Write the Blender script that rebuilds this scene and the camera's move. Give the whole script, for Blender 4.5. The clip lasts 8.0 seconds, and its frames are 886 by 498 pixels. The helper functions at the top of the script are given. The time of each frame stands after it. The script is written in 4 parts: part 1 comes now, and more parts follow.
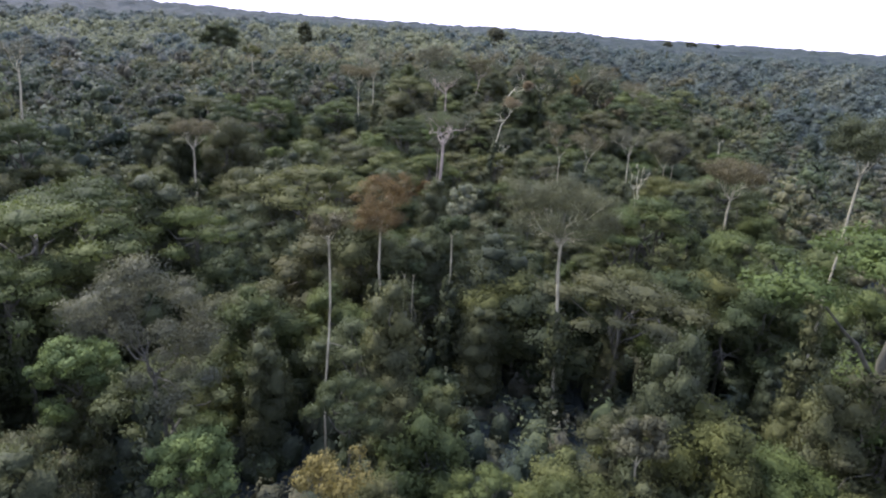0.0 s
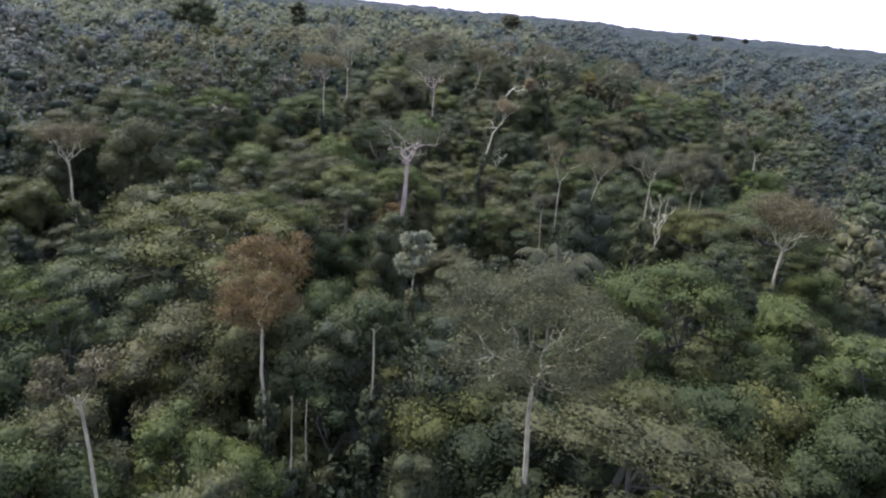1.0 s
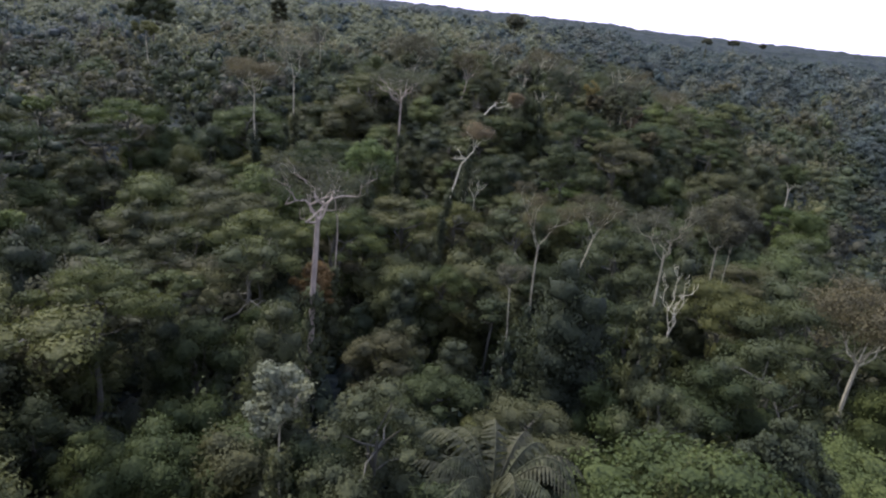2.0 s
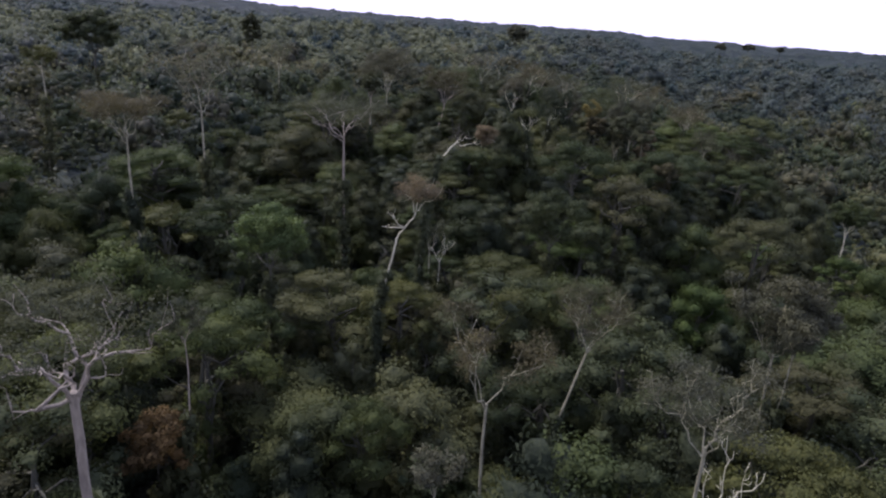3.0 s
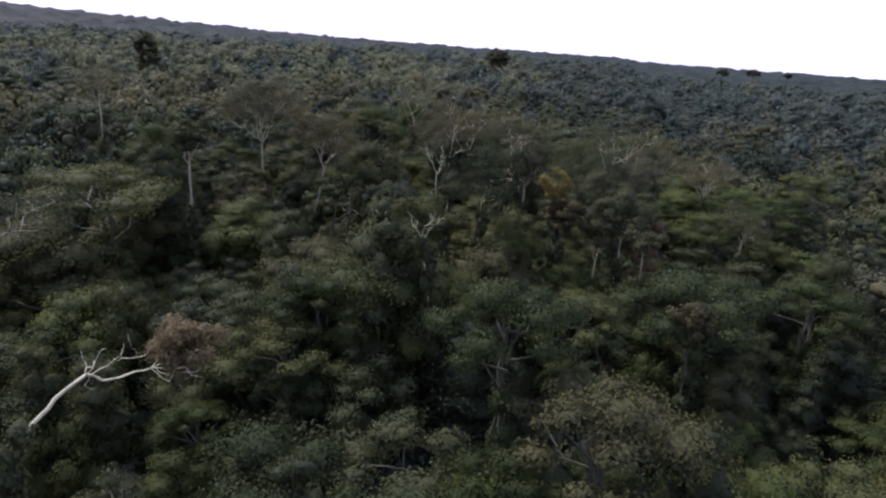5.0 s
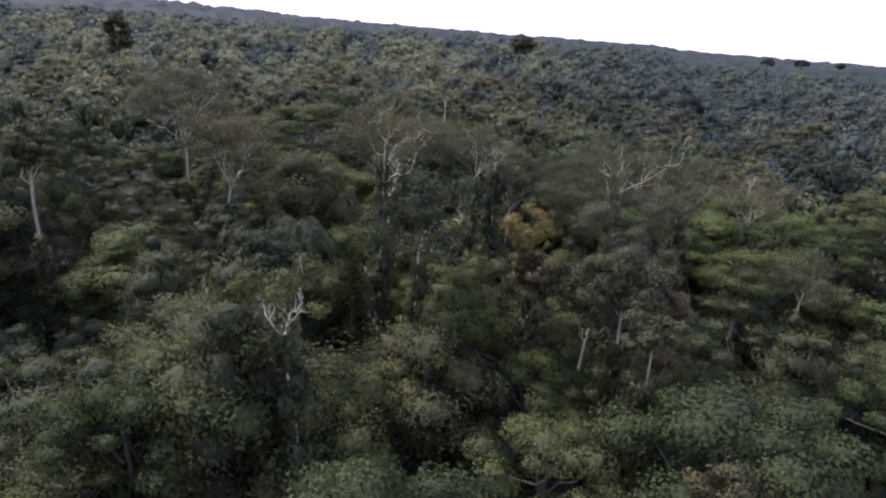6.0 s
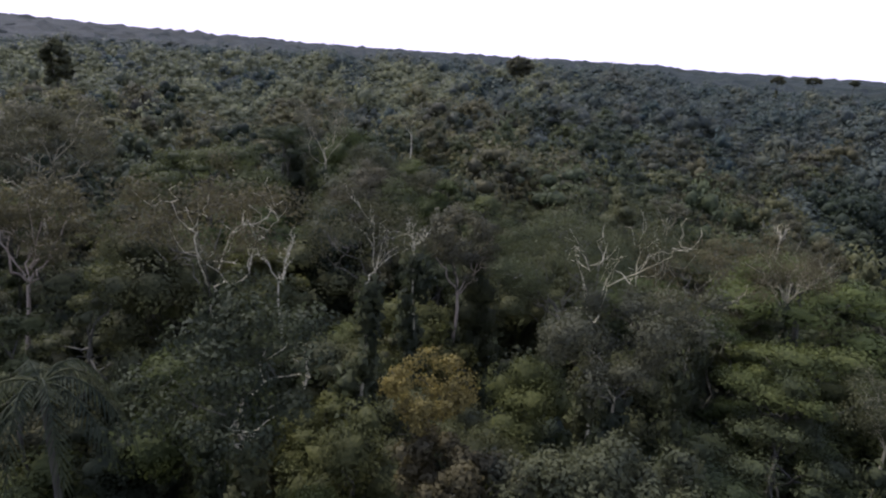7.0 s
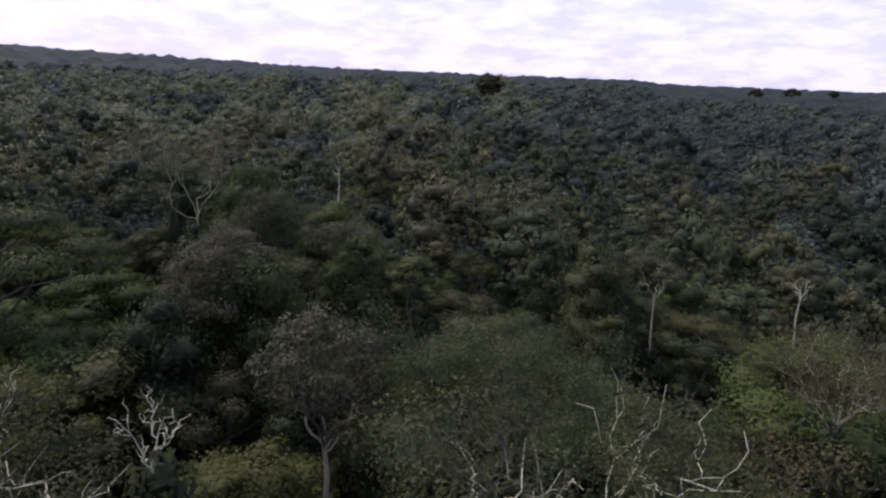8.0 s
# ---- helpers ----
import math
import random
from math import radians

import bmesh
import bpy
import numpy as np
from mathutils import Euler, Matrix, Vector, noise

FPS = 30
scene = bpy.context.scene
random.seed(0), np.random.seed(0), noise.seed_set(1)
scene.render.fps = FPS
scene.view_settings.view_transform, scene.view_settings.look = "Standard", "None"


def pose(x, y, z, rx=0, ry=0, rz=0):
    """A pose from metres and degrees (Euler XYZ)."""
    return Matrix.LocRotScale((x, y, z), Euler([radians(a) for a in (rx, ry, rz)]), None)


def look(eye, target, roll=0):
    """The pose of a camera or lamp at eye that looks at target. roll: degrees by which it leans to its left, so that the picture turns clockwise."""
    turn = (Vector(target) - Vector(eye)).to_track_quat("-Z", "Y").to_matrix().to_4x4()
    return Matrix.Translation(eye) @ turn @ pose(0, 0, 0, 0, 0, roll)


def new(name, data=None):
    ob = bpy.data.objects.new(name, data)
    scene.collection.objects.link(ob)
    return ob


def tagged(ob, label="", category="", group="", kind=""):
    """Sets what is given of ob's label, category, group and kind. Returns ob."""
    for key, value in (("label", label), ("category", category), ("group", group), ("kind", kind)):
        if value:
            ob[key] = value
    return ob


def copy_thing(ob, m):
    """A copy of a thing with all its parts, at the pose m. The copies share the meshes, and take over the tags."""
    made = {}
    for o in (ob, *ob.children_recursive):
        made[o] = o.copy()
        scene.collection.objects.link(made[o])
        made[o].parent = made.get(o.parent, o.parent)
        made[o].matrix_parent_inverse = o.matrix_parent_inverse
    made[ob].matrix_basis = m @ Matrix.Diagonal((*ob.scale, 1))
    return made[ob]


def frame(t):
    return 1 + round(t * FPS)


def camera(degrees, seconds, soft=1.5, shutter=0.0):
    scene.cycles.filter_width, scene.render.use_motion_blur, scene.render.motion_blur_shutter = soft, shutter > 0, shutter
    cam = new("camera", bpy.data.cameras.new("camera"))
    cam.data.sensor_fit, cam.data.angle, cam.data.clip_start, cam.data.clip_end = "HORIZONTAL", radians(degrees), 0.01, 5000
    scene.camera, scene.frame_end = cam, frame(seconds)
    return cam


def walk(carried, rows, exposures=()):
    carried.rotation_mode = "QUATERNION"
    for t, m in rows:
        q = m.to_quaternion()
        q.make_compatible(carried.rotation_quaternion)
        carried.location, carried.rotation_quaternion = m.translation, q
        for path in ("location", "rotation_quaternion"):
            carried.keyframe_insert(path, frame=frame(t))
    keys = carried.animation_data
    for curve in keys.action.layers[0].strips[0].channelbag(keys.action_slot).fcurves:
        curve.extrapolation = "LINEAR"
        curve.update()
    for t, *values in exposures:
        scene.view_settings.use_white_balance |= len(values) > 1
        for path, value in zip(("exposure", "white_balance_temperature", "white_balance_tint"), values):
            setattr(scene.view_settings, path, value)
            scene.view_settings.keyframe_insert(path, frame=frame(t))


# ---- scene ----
# ---------------------------------------------------------------- camera
cam = camera(69.69, 8.0, soft=2.3)
PATH = [
    (0, (0.00, 0.00, 54.00), (-1.846, 9.258, 50.700), 3.43),
    (0.5, (0.43, 15.91, 53.91), (-1.544, 25.103, 50.509), 4.45),
    (1, (0.88, 33.18, 54.08), (-1.113, 42.332, 50.576), 5.15),
    (1.5, (1.22, 49.49, 54.32), (-0.728, 58.632, 50.767), 5.65),
    (1.7, (1.54, 56.28, 54.40), (-0.489, 65.400, 50.818), 6.12),
    (2.8, (2.74, 95.13, 54.46), (0.358, 104.273, 51.173), 4.72),
    (3, (2.85, 102.07, 54.37), (0.501, 111.188, 51.007), 4.09),
    (3.5, (3.10, 118.94, 54.06), (0.864, 128.048, 50.589), 4.23),
    (4, (3.30, 137.15, 54.09), (1.088, 146.300, 50.699), 4.57),
    (4.5, (3.30, 154.18, 53.93), (1.011, 163.344, 50.636), 4.19),
    (5, (3.31, 172.67, 53.85), (0.947, 181.905, 50.837), 3.96),
    (5.2, (3.42, 179.48, 53.82), (0.981, 188.710, 50.856), 4.00),
    (6.3, (6.06, 211.97, 53.74), (3.149, 220.914, 50.332), 4.48),
    (6.5, (5.95, 217.62, 53.64), (2.981, 226.507, 50.154), 4.45),
    (7, (5.74, 232.27, 53.72), (2.767, 241.357, 50.810), 3.31),
    (7.5, (5.52, 245.54, 53.69), (2.547, 254.671, 50.892), 1.88),
    (8, (5.16, 260.00, 53.56), (2.400, 269.244, 50.928), 2.11),
]
walk(cam, [(t, look(eye, target, roll)) for t, eye, target, roll in PATH],
     exposures=[(0.0, 2.03, 5330, 37), (1.5, 1.73, 5330, 37), (3.0, 0.93, 5330, 41), (4.0, 0.83, 5330, 42), (5.0, 0.96, 5430, 38), (6.5, 1.56, 5380, 42), (7.0, 0.96, 5430, 38), (7.5, 0.46, 5430, 38), (8.0, 0.50, 5470, 38)])

# ---------------------------------------------------------------- world and sun
SUN_EL, SUN_AZ = radians(52), radians(-65)


def ramp(nd, stops, mode="LINEAR"):
    r = nd.new("ShaderNodeValToRGB")
    r.color_ramp.interpolation = mode
    el = r.color_ramp.elements
    while len(el) < len(stops):
        el.new(0.5)
    for e, (p, c) in zip(el, stops):
        e.position, e.color = p, (*c, 1)
    return r


def build_world():
    w = bpy.data.worlds.new("overcast_sky")
    scene.world = w
    w.use_nodes = True
    nt = w.node_tree
    nd, ln = nt.nodes, nt.links
    bg = nd["Background"]
    sky = nd.new("ShaderNodeTexSky")
    sky.sky_type = "NISHITA"
    sky.sun_disc = False
    sky.sun_elevation, sky.sun_rotation = SUN_EL, SUN_AZ
    tc = nd.new("ShaderNodeTexCoord")
    mp = nd.new("ShaderNodeMapping")
    mp.inputs["Scale"].default_value = (5.0, 5.0, 17.0)
    ln.new(tc.outputs["Generated"], mp.inputs["Vector"])
    n1 = nd.new("ShaderNodeTexNoise")
    n1.inputs["Scale"].default_value = 2.6
    n1.inputs["Detail"].default_value = 6
    n1.inputs["Roughness"].default_value = 0.6
    ln.new(mp.outputs["Vector"], n1.inputs["Vector"])
    cr = nd.new("ShaderNodeValToRGB")
    cr.color_ramp.elements[0].position, cr.color_ramp.elements[1].position = 0.40, 0.58
    cr.color_ramp.elements[0].color = (5.2, 5.05, 5.5, 1)
    cr.color_ramp.elements[1].color = (6.6, 6.42, 6.75, 1)
    ln.new(n1.outputs["Fac"], cr.inputs["Fac"])
    mix = nd.new("ShaderNodeMixRGB")
    mix.inputs["Fac"].default_value = 0.85
    ln.new(sky.outputs["Color"], mix.inputs["Color1"])
    ln.new(cr.outputs["Color"], mix.inputs["Color2"])
    up = nd.new("ShaderNodeSeparateXYZ")
    ln.new(tc.outputs["Generated"], up.inputs["Vector"])
    lift = ramp(nd, [(0.0, (1.15, 1.15, 1.14)), (0.25, (1.15, 1.15, 1.15)), (0.7, (1.05, 1.16, 1.5)), (1.0, (1.05, 1.2, 1.65))])
    ln.new(up.outputs["Z"], lift.inputs["Fac"])
    top = nd.new("ShaderNodeMixRGB")
    top.blend_type = "MULTIPLY"
    top.inputs["Fac"].default_value = 1
    ln.new(mix.outputs["Color"], top.inputs["Color1"])
    ln.new(lift.outputs["Color"], top.inputs["Color2"])
    ln.new(top.outputs["Color"], bg.inputs["Color"])
    bg.inputs["Strength"].default_value = 0.1


build_world()
sun = new("sun", bpy.data.lights.new("sun", "SUN"))
sun.data.energy, sun.data.angle, sun.data.color = 3.8, radians(9), (1.0, 0.91, 0.70)
sun.matrix_world = look((0, 0, 200), (200 * math.cos(SUN_EL) * math.sin(-SUN_AZ),
                                      -200 * math.cos(SUN_EL) * math.cos(SUN_AZ), 200 - 200 * math.sin(SUN_EL)))


# ---------------------------------------------------------------- materials
def leaf_material(name, stops, source="object", translucent=0.4, gloss=0.1):
    """Foliage: one hue for a tree, drawn from the stops, varied from leaf to leaf and in larger patches, with shade
    painted into the gaps.
    """
    m = bpy.data.materials.new(name)
    m.use_nodes = True
    nd, ln = m.node_tree.nodes, m.node_tree.links
    bs = nd["Principled BSDF"]
    bs.inputs["Roughness"].default_value = 0.7
    bs.inputs["Specular IOR Level"].default_value = gloss
    if source == "object":
        pick = nd.new("ShaderNodeObjectInfo").outputs["Random"]
    else:
        at = nd.new("ShaderNodeAttribute")
        at.attribute_name = "tint"
        pick = at.outputs["Fac"]
    base = ramp(nd, stops)
    ln.new(pick, base.inputs["Fac"])
    geo = nd.new("ShaderNodeNewGeometry")
    last = base.outputs["Color"]

    def times(colour):
        nonlocal last
        mul = nd.new("ShaderNodeMixRGB")
        mul.blend_type = "MULTIPLY"
        mul.inputs["Fac"].default_value = 1
        ln.new(last, mul.inputs["Color1"])
        ln.new(colour, mul.inputs["Color2"])
        last = mul.outputs["Color"]

    isl = ramp(nd, [(0.0, (0.93, 0.94, 0.95)), (0.6, (1.0, 1.0, 1.0)), (1.0, (1.07, 1.06, 1.01))])
    ln.new(geo.outputs["Random Per Island"], isl.inputs["Fac"])
    times(isl.outputs["Color"])
    ns = nd.new("ShaderNodeTexNoise")
    ns.inputs["Scale"].default_value = 0.3
    ns.inputs["Detail"].default_value = 3
    ln.new(geo.outputs["Position"], ns.inputs["Vector"])
    pat = ramp(nd, [(0.3, (0.74, 0.78, 0.8)), (0.7, (1.22, 1.18, 1.0))])
    ln.new(ns.outputs["Fac"], pat.inputs["Fac"])
    times(pat.outputs["Color"])
    vo = nd.new("ShaderNodeTexVoronoi")
    vo.inputs["Scale"].default_value = 2.6
    ln.new(geo.outputs["Position"], vo.inputs["Vector"])
    # shade between leaf clumps, painted as darker cell edges
    fine = ramp(nd, [(0.1, (1.1, 1.09, 1.04)), (0.6, (0.82, 0.84, 0.83))])
    ln.new(vo.outputs["Distance"], fine.inputs["Fac"])
    times(fine.outputs["Color"])
    bp = nd.new("ShaderNodeBump")
    bp.invert = True
    bp.inputs["Strength"].default_value = 0.55
    bp.inputs["Distance"].default_value = 0.2
    ln.new(vo.outputs["Distance"], bp.inputs["Height"])
    ln.new(bp.outputs["Normal"], bs.inputs["Normal"])
    ln.new(last, bs.inputs["Base Color"])
    tr = nd.new("ShaderNodeBsdfTranslucent")
    ln.new(last, tr.inputs["Color"])
    ms = nd.new("ShaderNodeMixShader")
    ms.inputs["Fac"].default_value = translucent
    ln.new(bs.outputs["BSDF"], ms.inputs[1])
    ln.new(tr.outputs["BSDF"], ms.inputs[2])
    ln.new(ms.outputs["Shader"], nd["Material Output"].inputs["Surface"])
    return m


def bark_material(name, dark, light, scale=3.0):
    m = bpy.data.materials.new(name)
    m.use_nodes = True
    nd, ln = m.node_tree.nodes, m.node_tree.links
    bs = nd["Principled BSDF"]
    bs.inputs["Roughness"].default_value = 0.85
    geo = nd.new("ShaderNodeNewGeometry")
    mp = nd.new("ShaderNodeMapping")
    mp.inputs["Scale"].default_value = (1, 1, 0.25)
    ln.new(geo.outputs["Position"], mp.inputs["Vector"])
    n1 = nd.new("ShaderNodeTexNoise")
    n1.inputs["Scale"].default_value = scale
    n1.inputs["Detail"].default_value = 6
    ln.new(mp.outputs["Vector"], n1.inputs["Vector"])
    r = ramp(nd, [(0.3, dark), (0.62, light)])
    ln.new(n1.outputs["Fac"], r.inputs["Fac"])
    ln.new(r.outputs["Color"], bs.inputs["Base Color"])
    bp = nd.new("ShaderNodeBump")
    bp.inputs["Strength"].default_value = 0.5
    bp.inputs["Distance"].default_value = 0.05
    ln.new(n1.outputs["Fac"], bp.inputs["Height"])
    ln.new(bp.outputs["Normal"], bs.inputs["Normal"])
    return m


def soil_material():
    m = bpy.data.materials.new("leaf_litter_soil")
    m.use_nodes = True
    nd, ln = m.node_tree.nodes, m.node_tree.links
    bs = nd["Principled BSDF"]
    bs.inputs["Roughness"].default_value = 0.95
    geo = nd.new("ShaderNodeNewGeometry")
    n1 = nd.new("ShaderNodeTexNoise")
    n1.inputs["Scale"].default_value = 0.6
    n1.inputs["Detail"].default_value = 8
    ln.new(geo.outputs["Position"], n1.inputs["Vector"])
    r = ramp(nd, [(0.3, (0.03, 0.026, 0.016)), (0.55, (0.045, 0.05, 0.022)), (0.75, (0.07, 0.06, 0.035))])
    ln.new(n1.outputs["Fac"], r.inputs["Fac"])
    ln.new(r.outputs["Color"], bs.inputs["Base Color"])
    return m


GREENS = [(0.0, (0.027, 0.036, 0.014)), (0.12, (0.050, 0.068, 0.018)), (0.24, (0.036, 0.049, 0.020)), (0.36, (0.074, 0.081, 0.022)), (0.48, (0.042, 0.059, 0.016)),
          (0.58, (0.060, 0.065, 0.026)), (0.68, (0.050, 0.075, 0.018)), (0.78, (0.071, 0.083, 0.024)), (0.88, (0.067, 0.068, 0.029)), (1.0, (0.071, 0.094, 0.024))]
# bluer than GREENS to carry some haze; the last stop is for sunlit crowns
MASSED = [(0.0, (0.028, 0.040, 0.022)), (0.15, (0.038, 0.052, 0.029)), (0.3, (0.053, 0.066, 0.033)), (0.42, (0.058, 0.060, 0.036)), (0.54, (0.059, 0.078, 0.033)),
          (0.68, (0.085, 0.092, 0.037)), (0.8, (0.080, 0.078, 0.042)), (1.0, (0.125, 0.128, 0.055))]
# far greens with distance haze mixed in as blue; palest stops are sunlit crowns
HAZED_GREENS = [(0.0, (0.046, 0.069, 0.057)), (0.2, (0.062, 0.080, 0.064)), (0.38, (0.068, 0.087, 0.066)), (0.55, (0.076, 0.092, 0.070)), (0.7, (0.087, 0.097, 0.069)), (0.8, (0.104, 0.119, 0.071)), (0.9, (0.124, 0.140, 0.075)), (1.0, (0.146, 0.160, 0.082))]
LEAF = leaf_material("green_foliage", GREENS)
# flat canopy sheet: crown shade and bluish distance haze put into its colour
LEAF_RIDGE = leaf_material("shaded_ridge_foliage", [(0, (0.026, 0.038, 0.031)), (1, (0.044, 0.056, 0.043))], "tint", gloss=0.05)
LEAF_HILL = leaf_material("hazed_green_foliage", HAZED_GREENS, "tint", gloss=0.08)
LEAF_FAR = leaf_material("green_foliage_massed", MASSED, "tint")
LEAF_DARK = leaf_material("dark_vine_foliage", [(0, (0.032, 0.042, 0.021)), (0.5, (0.047, 0.057, 0.025)), (1, (0.061, 0.068, 0.027))])
LEAF_BRIGHT = leaf_material("fresh_green_foliage", [(0, (0.072, 0.104, 0.030)), (0.5, (0.084, 0.116, 0.034)), (1, (0.100, 0.116, 0.032))])
LEAF_GREY = leaf_material("grey_green_foliage", [(0, (0.069, 0.076, 0.041)), (1, (0.085, 0.084, 0.049))])
LEAF_DUSK = leaf_material("dusky_olive_foliage", [(0, (0.046, 0.059, 0.023)), (0.5, (0.058, 0.071, 0.029)), (1, (0.063, 0.064, 0.029))])
LEAF_SAGE = leaf_material("sage_green_foliage", [(0, (0.060, 0.067, 0.030)), (1, (0.066, 0.072, 0.033))])
LEAF_OLIVE = leaf_material("olive_foliage", [(0, (0.058, 0.067, 0.032)), (1, (0.071, 0.072, 0.038))])
LEAF_BROWN = leaf_material("brown_dry_foliage", [(0, (0.069, 0.068, 0.032)), (1, (0.080, 0.073, 0.033))])
LEAF_TAN = leaf_material("tan_dry_foliage", [(0, (0.122, 0.102, 0.052)), (1, (0.136, 0.108, 0.055))])
LEAF_YELLOW = leaf_material("yellow_foliage", [(0, (0.126, 0.112, 0.031)), (1, (0.144, 0.121, 0.032))])
LEAF_PALE = leaf_material("silvery_green_foliage", [(0, (0.145, 0.16, 0.09)), (1, (0.165, 0.175, 0.10))])
LEAF_RUST = leaf_material("rusty_brown_foliage", [(0, (0.097, 0.073, 0.027)), (0.5, (0.114, 0.077, 0.027)), (1, (0.113, 0.082, 0.028))])
BARK = bark_material("grey_brown_bark", (0.025, 0.027, 0.012), (0.059, 0.060, 0.029))
BARK_PALE = bark_material("pale_grey_bark", (0.114, 0.110, 0.054), (0.257, 0.250, 0.132))
BARK_WHITE = bark_material("bleached_white_bark", (0.209, 0.205, 0.112), (0.437, 0.430, 0.248))
BARK_TAN = bark_material("tan_bark", (0.123, 0.105, 0.064), (0.247, 0.220, 0.136))
SOIL = soil_material()

rng = np.random.default_rng(7)


# ---------------------------------------------------------------- mesh building
def ico(sub):
    bm = bmesh.new()
    bmesh.ops.create_icosphere(bm, subdivisions=sub, radius=1.0)
    v = np.array([tuple(q.co) for q in bm.verts])
    f = np.array([[q.index for q in p.verts] for p in bm.faces])
    bm.free()
    return v, f


ICO1, ICO2 = ico(1), ico(2)


class Soup:
    """Gathers vertices and faces, then makes one mesh of them."""

    def __init__(self):
        self.v, self.f, self.n, self.tint, self.now, self.nor = [], [], 0, [], 0.5, []

    def add(self, v, f, nor=None):
        self.nor.append(np.zeros((len(v), 3)) if nor is None else nor)
        self.v.append(np.asarray(v, float))
        self.f.append(np.asarray(f, int) + self.n)
        self.tint.append(np.full(len(v), self.now))
        self.n += len(v)

    def mesh(self, name, material, smooth=True, tint=False):
        me = bpy.data.meshes.new(name)
        v = np.concatenate(self.v)
        loops = np.concatenate([f.ravel() for f in self.f])
        sizes = np.concatenate([np.full(len(f), f.shape[1]) for f in self.f])
        me.vertices.add(len(v))
        me.vertices.foreach_set("co", v.ravel())
        me.loops.add(len(loops))
        me.loops.foreach_set("vertex_index", loops)
        me.polygons.add(len(sizes))
        me.polygons.foreach_set("loop_start", np.r_[0, np.cumsum(sizes)[:-1]])
        me.polygons.foreach_set("use_smooth", np.full(len(sizes), smooth))
        if tint:
            me.attributes.new("tint", "FLOAT", "POINT").data.foreach_set("value", np.concatenate(self.tint))
        me.materials.append(material)
        me.update(calc_edges=True)
        me.validate()
        nor = np.concatenate(self.nor)
        if np.any(nor):
            me.normals_split_custom_set_from_vertices(nor)
        return me


def tube(soup, pts, radii, sides=6):
    pts = np.asarray(pts, float)
    d = np.gradient(pts, axis=0)
    d /= np.linalg.norm(d, axis=1)[:, None] + 1e-9
    ref = np.array([1.0, 0.1, 0.0]) if abs(d[0, 0]) < 0.8 else np.array([0.0, 1.0, 0.1])
    a = np.cross(d, ref)
    a /= np.linalg.norm(a, axis=1)[:, None] + 1e-9
    b = np.cross(d, a)
    th = np.arange(sides) * 2 * np.pi / sides
    ring = np.cos(th)[None, :, None] * a[:, None] + np.sin(th)[None, :, None] * b[:, None]
    v = (pts[:, None] + ring * np.asarray(radii, float)[:, None, None]).reshape(-1, 3)
    k = np.arange(len(pts) - 1)[:, None] * sides
    j = np.arange(sides)[None]
    j2 = (j + 1) % sides
    f = np.stack([k + j, k + j2, k + sides + j2, k + sides + j], -1).reshape(-1, 4)
    soup.add(v, f)
    tip = len(pts) * sides - sides
    soup.add(v[tip:], np.array([list(range(sides))])[:, :4] if sides == 4 else np.array([[0, i, i + 1] for i in range(1, sides - 1)]))


def knobs(n=5):
    """Directions in which a lobe of foliage swells out."""
    c = rng.normal(size=(n, 3)) + (0, 0, 0.3)
    return c / np.linalg.norm(c, axis=1)[:, None]


def swell(d, form):
    return 1.0 if form is None else (0.72 + 0.5 * np.clip(d @ form.T, 0, 1).max(1) ** 6)[:, None]


def cards(soup, centre, radii, n, size, down=-0.45, shell=(0.62, 1.1), droop=0.0, form=None):
    """Small pointed leaf sprays through the outer part of a lobe of foliage."""
    d = rng.normal(size=(int(n * 1.9) + 6, 3))
    d /= np.linalg.norm(d, axis=1)[:, None]
    d = d[d[:, 2] > down][:n]
    n = len(d)
    p = np.asarray(centre) + d * swell(d, form) * np.asarray(radii) * (shell[0] + (shell[1] - shell[0]) * rng.uniform(0, 1, (n, 1)) ** 0.7)
    nor = d + rng.normal(scale=0.45, size=(n, 3)) + (0, 0, 0.25)
    nor /= np.linalg.norm(nor, axis=1)[:, None]
    t = np.cross(nor, rng.normal(size=(n, 3)))
    t[:, 2] -= droop
    t /= np.linalg.norm(t, axis=1)[:, None] + 1e-9
    b = np.cross(nor, t)
    s = size * rng.uniform(0.55, 1.4, (n, 1))
    v = np.stack([p - t * s * 0.5 - b * s * 0.34, p - t * s * 0.42 + b * s * 0.38, p + t * s * 0.62 - nor * s * 0.15], 1)
    out = d * 0.9 + nor * 0.2 + (0, 0, 0.15)
    out /= np.linalg.norm(out, axis=1)[:, None]
    soup.add(v.reshape(-1, 3), np.arange(3 * n).reshape(n, 3)[:, ::-1], np.repeat(out, 3, axis=0))


def lobe(soup, centre, radii, shape=ICO1, rough=0.14, form=None):
    v, f = shape
    v = v @ np.linalg.qr(rng.normal(size=(3, 3)))[0]
    soup.add(np.asarray(centre) + v * swell(v, form) * np.asarray(radii) * (1 + rng.uniform(-rough, rough, (len(v), 1))), f)


def bent(a, b, n=5, sag=0.1):
    """A crooked line from a to b."""
    a, b = np.asarray(a, float), np.asarray(b, float)
    s = np.linspace(0, 1, n)[:, None]
    p = a + (b - a) * s
    size = np.linalg.norm(b - a)
    p[1:-1] += rng.normal(scale=sag * size * 0.5, size=(n - 2, 3))
    return p


def part(name, me, parent, label=""):
    ob = new(name, me)
    ob.parent = parent
    return tagged(ob, label) if label else ob


